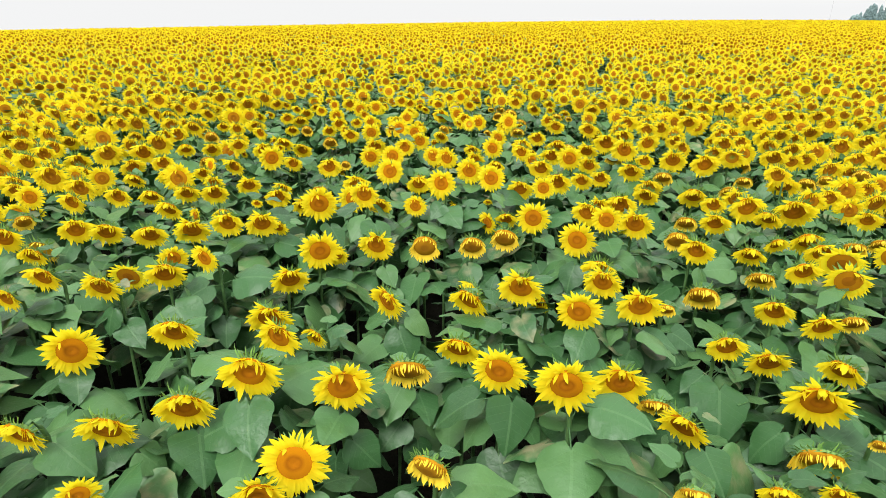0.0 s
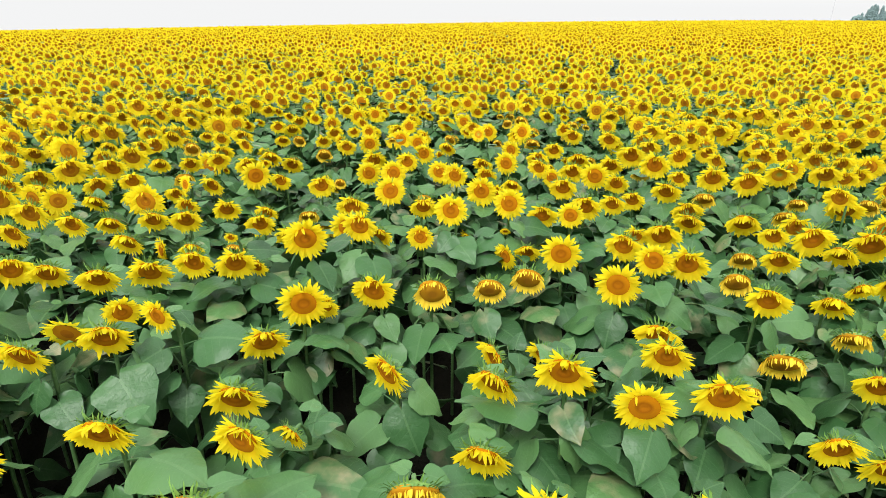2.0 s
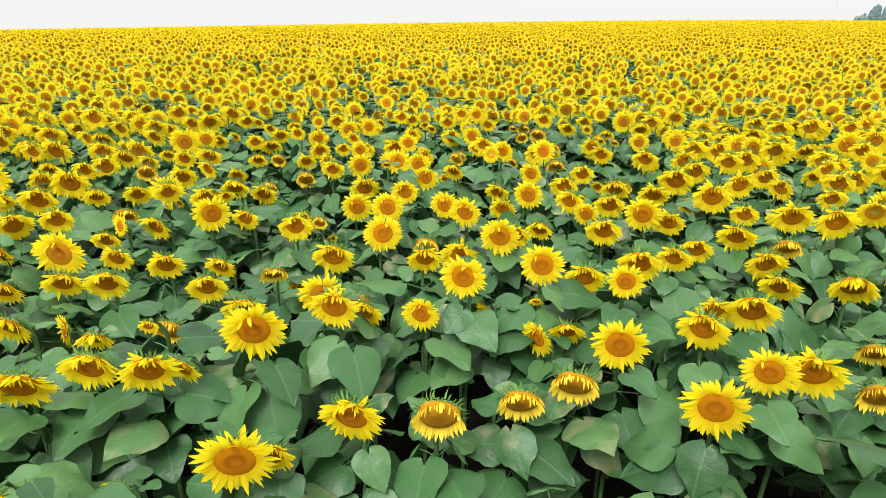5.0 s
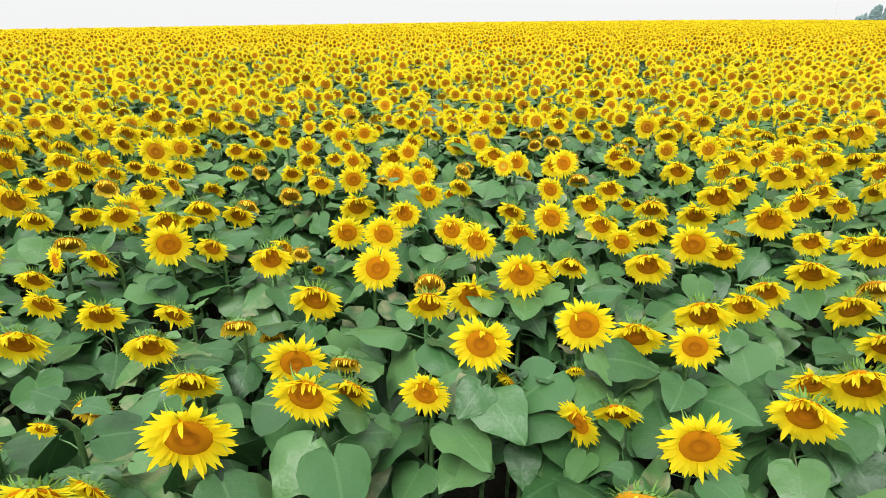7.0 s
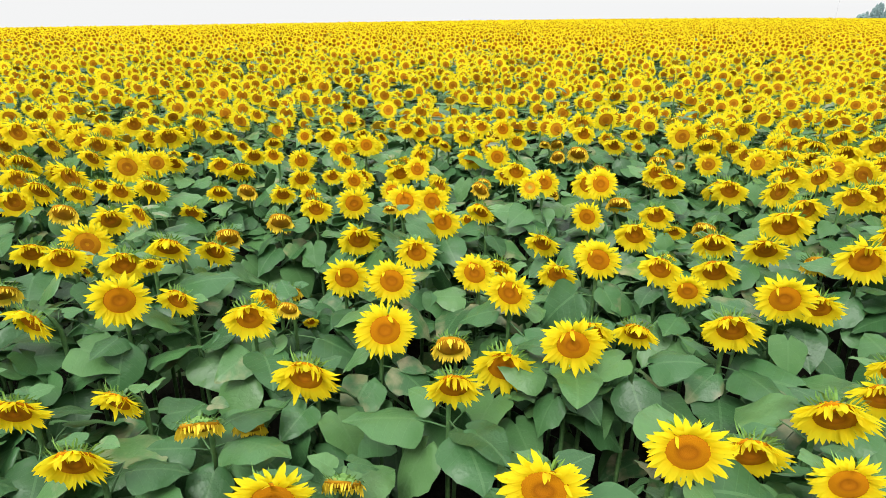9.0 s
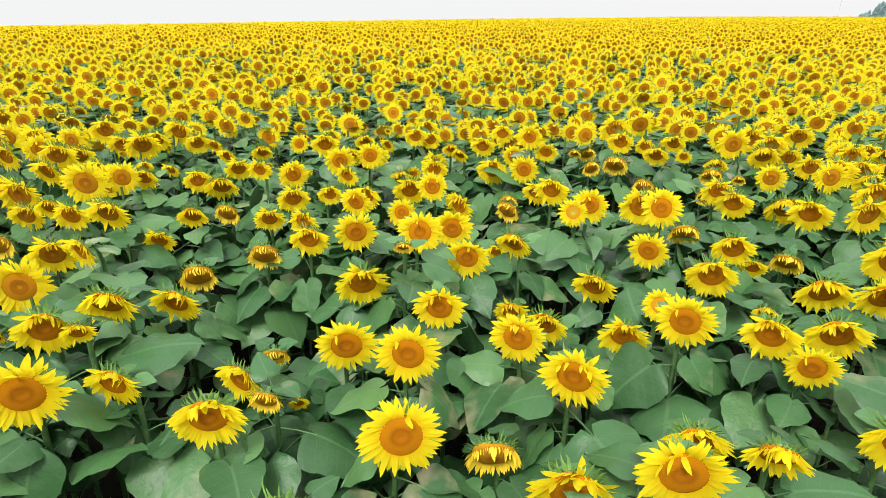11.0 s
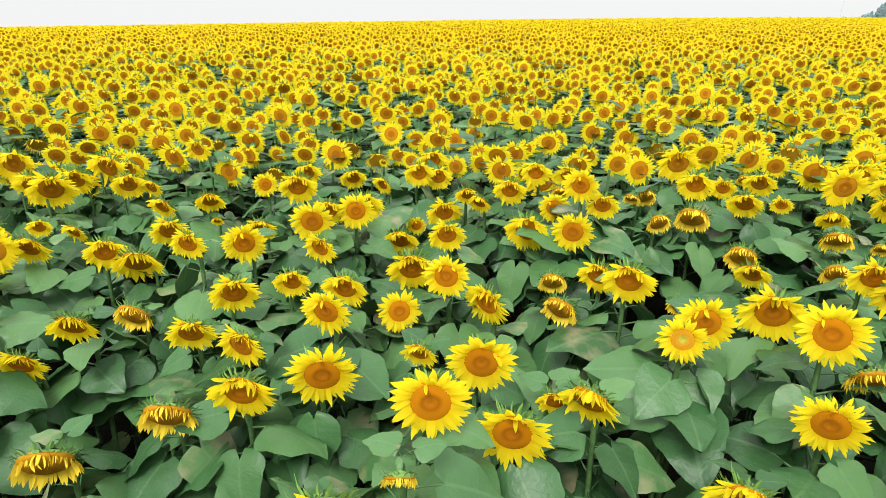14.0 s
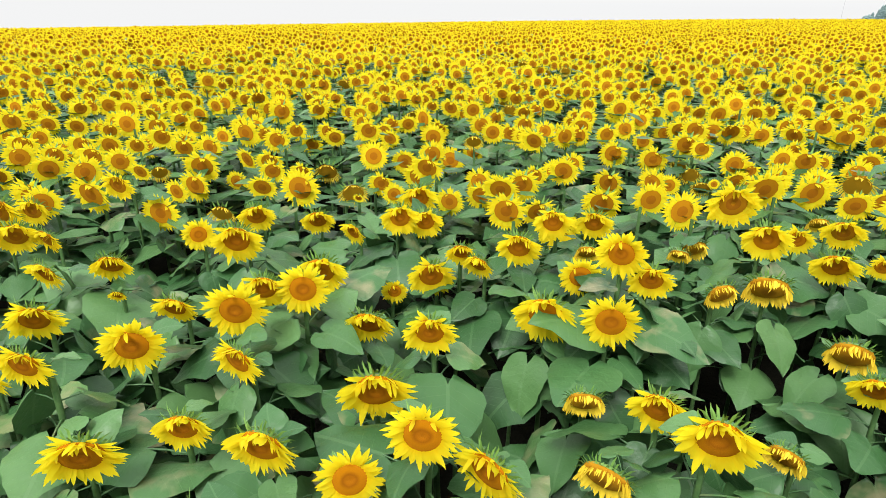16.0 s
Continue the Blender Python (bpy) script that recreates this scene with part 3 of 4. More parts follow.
sunflower(0.67, 2.66, 1.76, 0.23, -14, 7)
sunflower(1.67, 2.68, 1.47, 0.24, -12, 26)
sunflower(1.45, 2.70, 1.55, 0.21, -10, 18)
sunflower(-0.65, 2.72, 1.57, 0.16, -34, 20)
sunflower(0.99, 2.73, 1.76, 0.24, -12, 14)
sunflower(0.39, 2.76, 1.84, 0.24, -16, 17)
sunflower(0.14, 2.89, 1.70, 0.25, -34, 28)
sunflower(2.05, 2.90, 1.56, 0.22, -6, 24)
sunflower(2.24, 2.94, 1.56, 0.20, -12, 38, "old")
sunflower(1.22, 2.96, 1.62, 0.13, -15, 32, "old")
sunflower(0.52, 2.97, 1.66, 0.17, -43, 28)
sunflower(0.87, 3.01, 1.76, 0.22, -24, 14)
sunflower(-2.44, 3.05, 1.60, 0.19, -14, 14)
sunflower(-0.98, 3.06, 1.49, 0.28, 0, 22)
sunflower(-1.98, 3.19, 1.61, 0.25, -6, 23)
sunflower(1.95, 3.19, 1.50, 0.23, -26, 19)
sunflower(-2.32, 3.21, 1.66, 0.23, -8, 20)
sunflower(0.91, 3.22, 1.73, 0.24, -33, 17)
sunflower(-0.33, 3.26, 1.50, 0.26, -42, 13)
sunflower(-1.65, 3.30, 1.65, 0.25, 14, 21)
sunflower(1.59, 3.36, 1.51, 0.27, -16, 37, "old")
sunflower(-0.94, 3.41, 1.57, 0.25, 17, 23)
sunflower(-1.46, 3.44, 1.69, 0.19, -19, 6)
sunflower(0.19, 3.49, 1.45, 0.24, -62, 12)
sunflower(2.26, 3.50, 1.62, 0.22, -11, 21)
sunflower(2.01, 3.51, 1.56, 0.24, -18, 46, "old")
sunflower(0.45, 3.52, 1.45, 0.20, -43, 21)
sunflower(-0.79, 3.63, 1.67, 0.27, 11, 8)
sunflower(-2.68, 3.67, 1.60, 0.22, -5, 30)
sunflower(-1.77, 3.68, 1.58, 0.20, 27, 9)
sunflower(-1.24, 3.71, 1.45, 0.16, -29, 11)
sunflower(-0.71, 3.74, 1.60, 0.18, -0, 15)
sunflower(1.69, 3.77, 1.65, 0.24, -26, 15)
sunflower(2.08, 3.82, 1.60, 0.23, -27, 36)
sunflower(2.59, 3.86, 1.60, 0.25, -14, 22)
sunflower(2.85, 3.94, 1.60, 0.24, -14, 44, "old")
sunflower(-2.04, 3.97, 1.64, 0.25, 15, 26)
sunflower(-3.08, 3.98, 1.60, 0.27, 6, 18)
sunflower(-0.47, 4.00, 1.57, 0.27, -11, 13)
sunflower(3.09, 4.02, 1.60, 0.20, -17, 42, "old")
sunflower(2.36, 4.02, 1.60, 0.19, 6, 33)
sunflower(0.95, 4.03, 1.61, 0.27, -19, 3)
sunflower(-0.13, 4.05, 1.54, 0.27, -1, 17, "old")
sunflower(-1.78, 4.05, 1.65, 0.27, 11, 26)
sunflower(1.15, 4.07, 1.75, 0.22, -22, 4)
sunflower(2.62, 4.09, 1.60, 0.28, -11, 35)
sunflower(-2.43, 4.12, 1.60, 0.25, 12, 24)
sunflower(-1.31, 4.15, 1.67, 0.25, 15, 19)
sunflower(1.39, 4.17, 1.69, 0.27, -23, 14)
sunflower(-2.68, 4.17, 1.60, 0.25, 26, 11)
sunflower(-1.57, 4.18, 1.66, 0.25, 4, 17)
sunflower(1.73, 4.21, 1.55, 0.24, -16, 29, "old")
sunflower(0.22, 4.23, 1.48, 0.25, -4, 25, "old")
sunflower(-1.23, 4.27, 1.60, 0.17, -19, 20)
sunflower(-0.92, 4.31, 1.77, 0.28, 11, 8)
sunflower(-3.15, 4.31, 1.60, 0.19, 36, 32, "old")
sunflower(0.47, 4.34, 1.50, 0.27, -12, 26, "old")
sunflower(-1.40, 4.37, 1.75, 0.09, 5, 16)
sunflower(2.07, 4.39, 1.63, 0.24, -20, 22)
sunflower(-1.68, 4.42, 1.65, 0.18, 7, 40)
sunflower(-3.32, 4.49, 1.60, 0.19, 18, 8)
sunflower(-0.61, 4.50, 1.79, 0.24, -5, 11)
sunflower(0.70, 4.50, 1.61, 0.27, -12, 3)
sunflower(1.90, 4.51, 1.58, 0.22, -17, 39, "old")
sunflower(-3.22, 4.54, 1.72, 0.21, 18, 3)
sunflower(-2.15, 4.54, 1.64, 0.24, -8, 30)
sunflower(3.36, 4.58, 1.60, 0.22, -28, 19)
sunflower(-2.94, 4.60, 1.67, 0.24, -10, 17)
sunflower(2.78, 4.60, 1.66, 0.34, -14, 24)
sunflower(1.16, 4.69, 1.60, 0.26, -29, 10)
sunflower(2.18, 4.71, 1.67, 0.21, -26, 17)
sunflower(2.46, 4.72, 1.65, 0.30, -3, 13)
sunflower(-3.40, 4.74, 1.54, 0.24, 14, 16)
sunflower(-2.04, 4.75, 1.50, 0.18, -46, -6)
sunflower(-0.23, 4.78, 1.61, 0.20, -12, 4)
sunflower(-0.52, 4.78, 1.62, 0.21, -17, 23)
sunflower(0.37, 4.81, 1.46, 0.20, -49, 7)
sunflower(0.53, 4.85, 1.48, 0.20, -7, 27)
sunflower(-1.56, 4.86, 1.45, 0.22, -4, 26, "old")
sunflower(-0.02, 4.86, 1.78, 0.24, -12, 1)
sunflower(1.48, 4.87, 1.61, 0.29, -19, 19)
sunflower(-1.16, 4.87, 1.58, 0.24, 10, 27)
sunflower(1.30, 4.90, 1.59, 0.20, -11, 18)
sunflower(0.84, 4.96, 1.72, 0.20, -16, 3)
sunflower(0.10, 4.97, 1.54, 0.13, -54, 20)
sunflower(0.38, 4.98, 1.59, 0.09, -9, 34)
sunflower(-0.77, 4.99, 1.60, 0.26, 6, 5)
sunflower(-2.78, 4.99, 1.60, 0.24, -0, 17)
sunflower(0.40, 5.00, 1.79, 0.24, -13, -0)
sunflower(-2.50, 5.00, 1.60, 0.23, 5, 33)
sunflower(-2.24, 5.11, 1.60, 0.23, 13, 24)
sunflower(-2.00, 5.12, 1.60, 0.25, 12, 21)
sunflower(0.67, 5.15, 1.66, 0.24, -11, 17)
sunflower(2.21, 5.19, 1.60, 0.29, -21, 33)
sunflower(-1.47, 5.19, 1.55, 0.24, 12, 18)
sunflower(1.79, 5.19, 1.60, 0.24, -30, 27)
sunflower(-0.61, 5.20, 1.47, 0.19, -3, 41, "old")
sunflower(1.02, 5.31, 1.68, 0.27, -17, 20)
sunflower(2.59, 5.32, 1.60, 0.25, -12, 46, "old")
sunflower(-1.14, 5.38, 1.55, 0.21, 14, 45, "old")
sunflower(-1.78, 5.38, 1.60, 0.23, 11, 22)
sunflower(1.27, 5.45, 1.66, 0.22, -23, 17)
sunflower(-2.89, 5.52, 1.60, 0.23, -5, 35)
sunflower(-2.16, 5.54, 1.57, 0.21, -2, 19)
sunflower(-1.53, 5.57, 1.51, 0.21, -11, 22)
sunflower(-2.62, 5.61, 1.60, 0.24, -11, 31)
sunflower(-0.24, 5.63, 1.56, 0.24, 1, 19)
sunflower(-3.36, 5.63, 1.49, 0.22, 18, 13)
sunflower(-1.07, 5.66, 1.33, 0.18, 3, 37, "old")
sunflower(2.87, 5.67, 1.60, 0.22, -14, 45, "old")
sunflower(1.50, 5.69, 1.62, 0.22, -19, 18)
sunflower(-0.85, 5.76, 1.51, 0.29, -4, 14)
sunflower(-2.34, 5.77, 1.60, 0.20, 4, 22)
sunflower(2.14, 5.79, 1.60, 0.25, -14, 43, "old")
sunflower(0.25, 5.82, 1.64, 0.27, -9, 4)
sunflower(0.51, 5.84, 1.69, 0.20, -22, 31)
sunflower(1.86, 5.92, 1.63, 0.27, -25, 24)
sunflower(-2.33, 5.95, 1.63, 0.16, -35, -10)
sunflower(-0.01, 5.97, 1.43, 0.30, -8, 12)
sunflower(0.97, 5.97, 1.64, 0.26, -16, 17)
sunflower(-2.11, 5.99, 1.62, 0.24, -19, 20)
sunflower(0.38, 6.04, 1.57, 0.22, -11, 15)
sunflower(-0.55, 6.06, 1.56, 0.28, 6, -6)
sunflower(-1.75, 6.09, 1.68, 0.27, 21, 6)
sunflower(-1.17, 6.09, 1.60, 0.25, 10, 10)
sunflower(-0.25, 6.11, 1.45, 0.23, 1, 25, "old")
sunflower(2.35, 6.16, 1.69, 0.29, -18, 19)
sunflower(-2.90, 6.16, 1.60, 0.24, 21, 14)
sunflower(-3.23, 6.17, 1.55, 0.27, 42, 14)
sunflower(1.29, 6.17, 1.69, 0.27, -20, 9)
sunflower(-1.02, 6.20, 1.59, 0.14, -3, 25, "old")
sunflower(2.71, 6.22, 1.64, 0.31, -8, 13)
sunflower(0.03, 6.26, 1.66, 0.25, -25, 6)
sunflower(1.52, 6.27, 1.60, 0.24, -24, 18)
sunflower(3.01, 6.28, 1.69, 0.30, -24, 21, "young")
sunflower(-1.59, 6.30, 1.58, 0.21, -8, 13)
sunflower(-2.52, 6.38, 1.56, 0.24, 24, 43, "old")
sunflower(-1.17, 6.39, 1.54, 0.21, -25, 10)
sunflower(-2.19, 6.42, 1.74, 0.22, 25, 17)
sunflower(0.95, 6.43, 1.60, 0.20, -22, 9)
sunflower(-1.76, 6.43, 1.71, 0.13, 22, 24)
sunflower(-0.55, 6.44, 1.63, 0.25, -4, 1)
sunflower(2.17, 6.48, 1.60, 0.22, -28, 13)
sunflower(-3.54, 6.52, 1.62, 0.22, 8, 24)
sunflower(-1.00, 6.53, 1.34, 0.09, 13, 18)
sunflower(-1.96, 6.54, 1.66, 0.25, 22, 12)
sunflower(0.84, 6.55, 1.67, 0.23, -30, 11)
sunflower(-2.81, 6.55, 1.66, 0.23, 16, 32)
sunflower(-0.80, 6.56, 1.59, 0.25, 6, 8)
sunflower(-2.19, 6.58, 1.60, 0.10, -19, 18)
sunflower(-3.30, 6.59, 1.61, 0.31, 10, 19)
sunflower(0.53, 6.61, 1.69, 0.24, -25, 4)
sunflower(2.54, 6.62, 1.52, 0.24, -29, 16)
sunflower(-0.12, 6.64, 1.59, 0.24, -15, 3)
sunflower(-1.77, 6.66, 1.71, 0.25, 6, 32)
sunflower(1.19, 6.68, 1.60, 0.26, -15, 19)
sunflower(2.00, 6.70, 1.67, 0.31, -25, 13)
sunflower(-0.44, 6.76, 1.66, 0.23, -7, 8)
sunflower(0.35, 6.77, 1.53, 0.23, -17, 18)
sunflower(-2.63, 6.82, 1.60, 0.23, 23, 22)
sunflower(-1.19, 6.86, 1.35, 0.18, 13, 41, "old")
sunflower(1.00, 6.89, 1.59, 0.12, -23, 34)
sunflower(0.54, 6.92, 1.60, 0.17, -24, -9, "young")
sunflower(-1.63, 6.93, 1.58, 0.24, -7, 22)
sunflower(0.04, 6.95, 1.48, 0.23, -18, 19)
sunflower(1.31, 7.00, 1.64, 0.27, -14, 29)
sunflower(2.35, 7.00, 1.69, 0.28, 3, 13)
sunflower(-0.61, 7.06, 1.81, 0.11, 3, 46, "old")
sunflower(1.99, 7.06, 1.49, 0.24, -18, 39, "old")
sunflower(1.68, 7.11, 1.56, 0.28, -18, 27)
sunflower(-2.17, 7.18, 1.72, 0.21, -28, 15)
sunflower(-0.82, 7.18, 1.57, 0.28, 7, 19)
sunflower(-0.07, 7.32, 1.35, 0.19, -7, 14)
sunflower(0.35, 7.33, 1.50, 0.24, -28, 22)
sunflower(0.95, 7.35, 1.56, 0.27, -21, 14)
sunflower(-0.55, 7.44, 1.74, 0.24, -1, -3)
sunflower(-1.76, 7.49, 1.45, 0.25, 17, 30, "old")
sunflower(2.01, 7.52, 1.58, 0.34, -24, 17)
sunflower(0.67, 7.52, 1.62, 0.22, -29, 8)
sunflower(-0.30, 7.52, 1.57, 0.25, -9, 6)
sunflower(-3.49, 7.59, 1.59, 0.24, 6, 18)
sunflower(1.16, 7.60, 1.61, 0.24, -15, 16)
sunflower(-2.92, 7.61, 1.57, 0.24, 12, 29, "old")
sunflower(-0.04, 7.64, 1.61, 0.23, -33, 27)
sunflower(-1.44, 7.66, 1.51, 0.24, 6, 31, "old")
sunflower(-1.18, 7.66, 1.61, 0.23, 1, 14)
sunflower(1.34, 7.69, 1.46, 0.16, -17, 21)
sunflower(0.93, 7.73, 1.65, 0.22, -6, 43, "old")
sunflower(-0.93, 7.75, 1.62, 0.25, 7, 9)
sunflower(-0.12, 7.80, 1.49, 0.14, -16, 19)
sunflower(0.82, 7.83, 1.76, 0.24, -31, -4)
sunflower(0.32, 7.85, 1.72, 0.19, -20, -3, "young")
sunflower(1.63, 7.86, 1.42, 0.24, -30, 43, "old")
sunflower(-0.38, 7.86, 1.61, 0.25, -5, 3)
sunflower(0.44, 7.96, 1.73, 0.22, -15, 4)
sunflower(-1.28, 7.97, 1.60, 0.20, -18, 12)
sunflower(-0.61, 8.00, 1.56, 0.15, -16, 21)
sunflower(-2.73, 8.03, 1.60, 0.23, 3, 18)
sunflower(-0.97, 8.06, 1.70, 0.20, -10, 8)
sunflower(-2.24, 8.09, 1.42, 0.21, 1, 24)
sunflower(-1.53, 8.11, 1.57, 0.21, 7, 23)
sunflower(-2.03, 8.15, 1.57, 0.22, 6, 30)
sunflower(-2.96, 8.19, 1.60, 0.20, 5, 28)
sunflower(0.82, 8.20, 1.65, 0.28, -24, 11)
sunflower(-2.59, 8.20, 1.60, 0.21, -16, 24)
sunflower(1.95, 8.27, 1.60, 0.28, -29, 16)
sunflower(-1.87, 8.32, 1.53, 0.21, -6, 29, "old")
sunflower(-1.44, 8.38, 1.62, 0.23, 14, 18)
sunflower(-0.51, 8.38, 1.71, 0.21, -5, 1)
sunflower(0.28, 8.39, 1.70, 0.24, -20, 12)
sunflower(-0.33, 8.39, 1.58, 0.23, -40, 12)
sunflower(-0.96, 8.42, 1.63, 0.22, -9, 15)
sunflower(-0.00, 8.42, 1.54, 0.21, -33, 28, "old")
sunflower(-0.72, 8.43, 1.51, 0.20, 9, -9)
sunflower(1.54, 8.47, 1.60, 0.26, -24, 16)
sunflower(-1.22, 8.52, 1.61, 0.18, 6, 14)
sunflower(1.45, 8.54, 1.66, 0.24, -22, 18)
sunflower(0.62, 8.61, 1.46, 0.17, -43, 31, "old")
sunflower(-1.72, 8.62, 1.75, 0.18, -4, 15)
sunflower(0.22, 8.66, 1.60, 0.21, -27, 15)
sunflower(-0.68, 8.76, 1.58, 0.27, 6, 17)
sunflower(-1.14, 8.79, 1.67, 0.19, -25, 14)
sunflower(-2.27, 8.87, 1.60, 0.22, 21, 11)
sunflower(0.05, 8.90, 1.45, 0.19, -9, 31, "old")
sunflower(-2.69, 8.91, 1.60, 0.23, 1, 25)
sunflower(-1.57, 8.94, 1.63, 0.23, 17, 7)
sunflower(1.11, 8.94, 1.49, 0.20, -31, 24)
sunflower(1.57, 8.97, 1.49, 0.21, -12, 33, "old")
sunflower(-0.51, 9.00, 1.67, 0.21, -2, 14)
sunflower(1.83, 9.05, 1.60, 0.13, -24, 42, "old")
sunflower(-1.24, 9.09, 1.70, 0.24, 8, 9)
sunflower(-2.05, 9.14, 1.62, 0.23, 15, 24)
sunflower(-2.59, 9.15, 1.60, 0.16, -16, 27)
sunflower(1.15, 9.16, 1.50, 0.24, -32, 33, "old")
sunflower(0.19, 9.17, 1.63, 0.24, -13, 6)
sunflower(1.67, 9.18, 1.60, 0.23, -16, 44, "old")
sunflower(-2.83, 9.22, 1.60, 0.14, 21, 15)
sunflower(-1.03, 9.28, 1.70, 0.22, 8, 3)
sunflower(-0.05, 9.28, 1.60, 0.27, -17, 12)
sunflower(-1.19, 9.28, 1.70, 0.21, 8, 19)
sunflower(0.24, 9.31, 1.86, 0.21, -19, 9)
sunflower(0.38, 9.33, 1.74, 0.20, -15, 18)
sunflower(-1.62, 9.39, 1.55, 0.20, -3, 27)
sunflower(-0.79, 9.40, 1.48, 0.24, -3, 27)
sunflower(-1.91, 9.48, 1.56, 0.09, 3, 33)
sunflower(1.86, 9.55, 1.60, 0.22, -21, 40)
sunflower(0.15, 9.57, 1.64, 0.20, -8, 6)
sunflower(-2.29, 9.59, 1.61, 0.20, -19, 24)
sunflower(-1.03, 9.61, 1.63, 0.26, 6, 20)
sunflower(1.03, 9.62, 1.57, 0.27, -20, 36, "old")
sunflower(-2.00, 9.63, 1.64, 0.21, 13, 33)
sunflower(0.83, 9.64, 1.53, 0.20, 8, 28, "old")
sunflower(0.21, 9.74, 1.69, 0.15, -8, 38, "old")
sunflower(1.42, 9.78, 1.62, 0.24, -26, 25)
sunflower(-0.30, 9.79, 1.60, 0.18, -31, 30)
sunflower(1.68, 9.82, 1.60, 0.15, -29, 18)
sunflower(-0.53, 9.85, 1.51, 0.25, 2, 16)
sunflower(-0.10, 9.85, 1.67, 0.23, -11, 15)
sunflower(-0.38, 9.87, 1.63, 0.18, -5, 31)
sunflower(1.13, 9.90, 1.71, 0.25, -23, 14)
sunflower(-0.72, 9.91, 1.39, 0.14, 5, 9)
sunflower(-1.52, 9.94, 1.65, 0.27, 8, 15)
sunflower(0.08, 9.97, 1.76, 0.21, -9, 10)
sunflower(0.76, 10.02, 1.57, 0.15, -23, 46, "old")
sunflower(0.33, 10.14, 1.70, 0.21, -11, 17)
sunflower(-1.81, 10.17, 1.59, 0.18, 21, -3)
sunflower(1.44, 10.17, 1.61, 0.19, -25, 15)
sunflower(0.92, 10.23, 1.52, 0.21, 5, 35, "old")
sunflower(-0.99, 10.33, 1.56, 0.18, -37, 20)
sunflower(-0.72, 10.33, 1.65, 0.23, 4, 11)
sunflower(-0.58, 10.41, 1.60, 0.22, 2, 13)
sunflower(-1.57, 10.44, 1.61, 0.23, 15, 20)
sunflower(-1.25, 10.61, 1.53, 0.22, 10, 25)
sunflower(-0.63, 10.68, 1.66, 0.25, 5, 15)
field_flower(3.08, 4.91, 1.65, 0.25, -35, 10)
field_flower(3.44, 4.93, 1.56, 0.25, -26, 9)
field_flower(-3.78, 5.17, 1.59, 0.20, 21, 14)
field_flower(3.40, 5.17, 1.60, 0.25, -20, 13)
field_flower(3.06, 5.45, 1.73, 0.25, -45, 10)
field_flower(3.95, 5.50, 1.58, 0.24, -28, 12)
field_flower(3.18, 5.53, 1.61, 0.30, -24, 22)
field_flower(4.14, 5.61, 1.59, 0.24, -53, 3)
field_flower(3.76, 5.64, 1.54, 0.26, -43, 23)
field_flower(3.57, 5.82, 1.54, 0.24, -28, 36, "old")
field_flower(3.76, 5.84, 1.57, 0.20, -17, 30, "old")
field_flower(4.27, 6.06, 1.56, 0.24, -43, 28, "old")
field_flower(-4.32, 6.14, 1.62, 0.24, 4, 13)
field_flower(4.27, 6.23, 1.54, 0.32, -27, 19)
field_flower(-3.58, 6.38, 1.64, 0.31, 32, 11)
field_flower(-4.27, 6.40, 1.62, 0.28, 14, 14)
field_flower(3.53, 6.43, 1.66, 0.30, -24, 22)
field_flower(3.75, 6.47, 1.61, 0.25, -18, 16)
field_flower(3.24, 6.51, 1.68, 0.25, -20, 8)
field_flower(-4.73, 6.51, 1.59, 0.24, -14, 13)
field_flower(-4.04, 6.59, 1.49, 0.31, 21, 18)
field_flower(4.05, 6.74, 1.57, 0.27, -22, 18)
field_flower(3.10, 6.93, 1.60, 0.24, -15, 17)
field_flower(-4.87, 6.94, 1.59, 0.28, 29, 11)
field_flower(4.32, 6.99, 1.60, 0.28, -27, 8)
field_flower(5.05, 7.00, 1.59, 0.34, -28, 9)
field_flower(-4.12, 7.18, 1.62, 0.29, 5, 8)
field_flower(3.39, 7.33, 1.62, 0.29, -38, 15)
field_flower(4.09, 7.42, 1.71, 0.28, -12, 27)
field_flower(-4.89, 7.56, 1.50, 0.34, 27, 28)
field_flower(-4.70, 7.58, 1.50, 0.27, 14, 23)
field_flower(4.47, 7.58, 1.50, 0.24, -35, 6)
field_flower(4.03, 7.59, 1.65, 0.34, -31, 22)
field_flower(5.28, 7.59, 1.60, 0.34, -23, 16)
field_flower(4.91, 8.19, 1.60, 0.31, -12, 27)
field_flower(-2.72, 10.04, 1.62, 0.24, 20, 20)
field_flower(-2.57, 10.05, 1.60, 0.19, -20, 22)
field_flower(1.73, 10.24, 1.63, 0.24, -26, 22)
field_flower(1.76, 10.52, 1.58, 0.17, -13, 43, "old")
field_flower(1.23, 10.52, 1.70, 0.32, -11, 13)
field_flower(-2.42, 10.56, 1.75, 0.21, -10, 15)
field_flower(-2.98, 10.57, 1.58, 0.22, 4, 13)
field_flower(0.97, 10.60, 1.62, 0.29, 5, -1)
field_flower(-2.23, 10.64, 1.55, 0.28, -5, 4)
field_flower(-2.99, 10.69, 1.59, 0.26, 19, 8)
field_flower(-1.90, 10.77, 1.51, 0.21, -4, 29, "old")
field_flower(-2.25, 10.94, 1.60, 0.20, -17, 8)
field_flower(-1.05, 10.98, 1.56, 0.09, -10, 25, "bud")
field_flower(0.92, 11.03, 1.56, 0.28, -1, 7)
field_flower(2.50, 11.05, 1.55, 0.26, -5, 14)
field_flower(-1.74, 11.14, 1.58, 0.25, -1, 24)
field_flower(-0.44, 11.15, 1.49, 0.24, -12, 8)
field_flower(-0.83, 11.18, 1.53, 0.19, 8, 7, "young")
field_flower(-2.63, 11.25, 1.65, 0.19, -8, 22)
field_flower(-1.13, 11.26, 1.51, 0.25, 10, 24, "old")
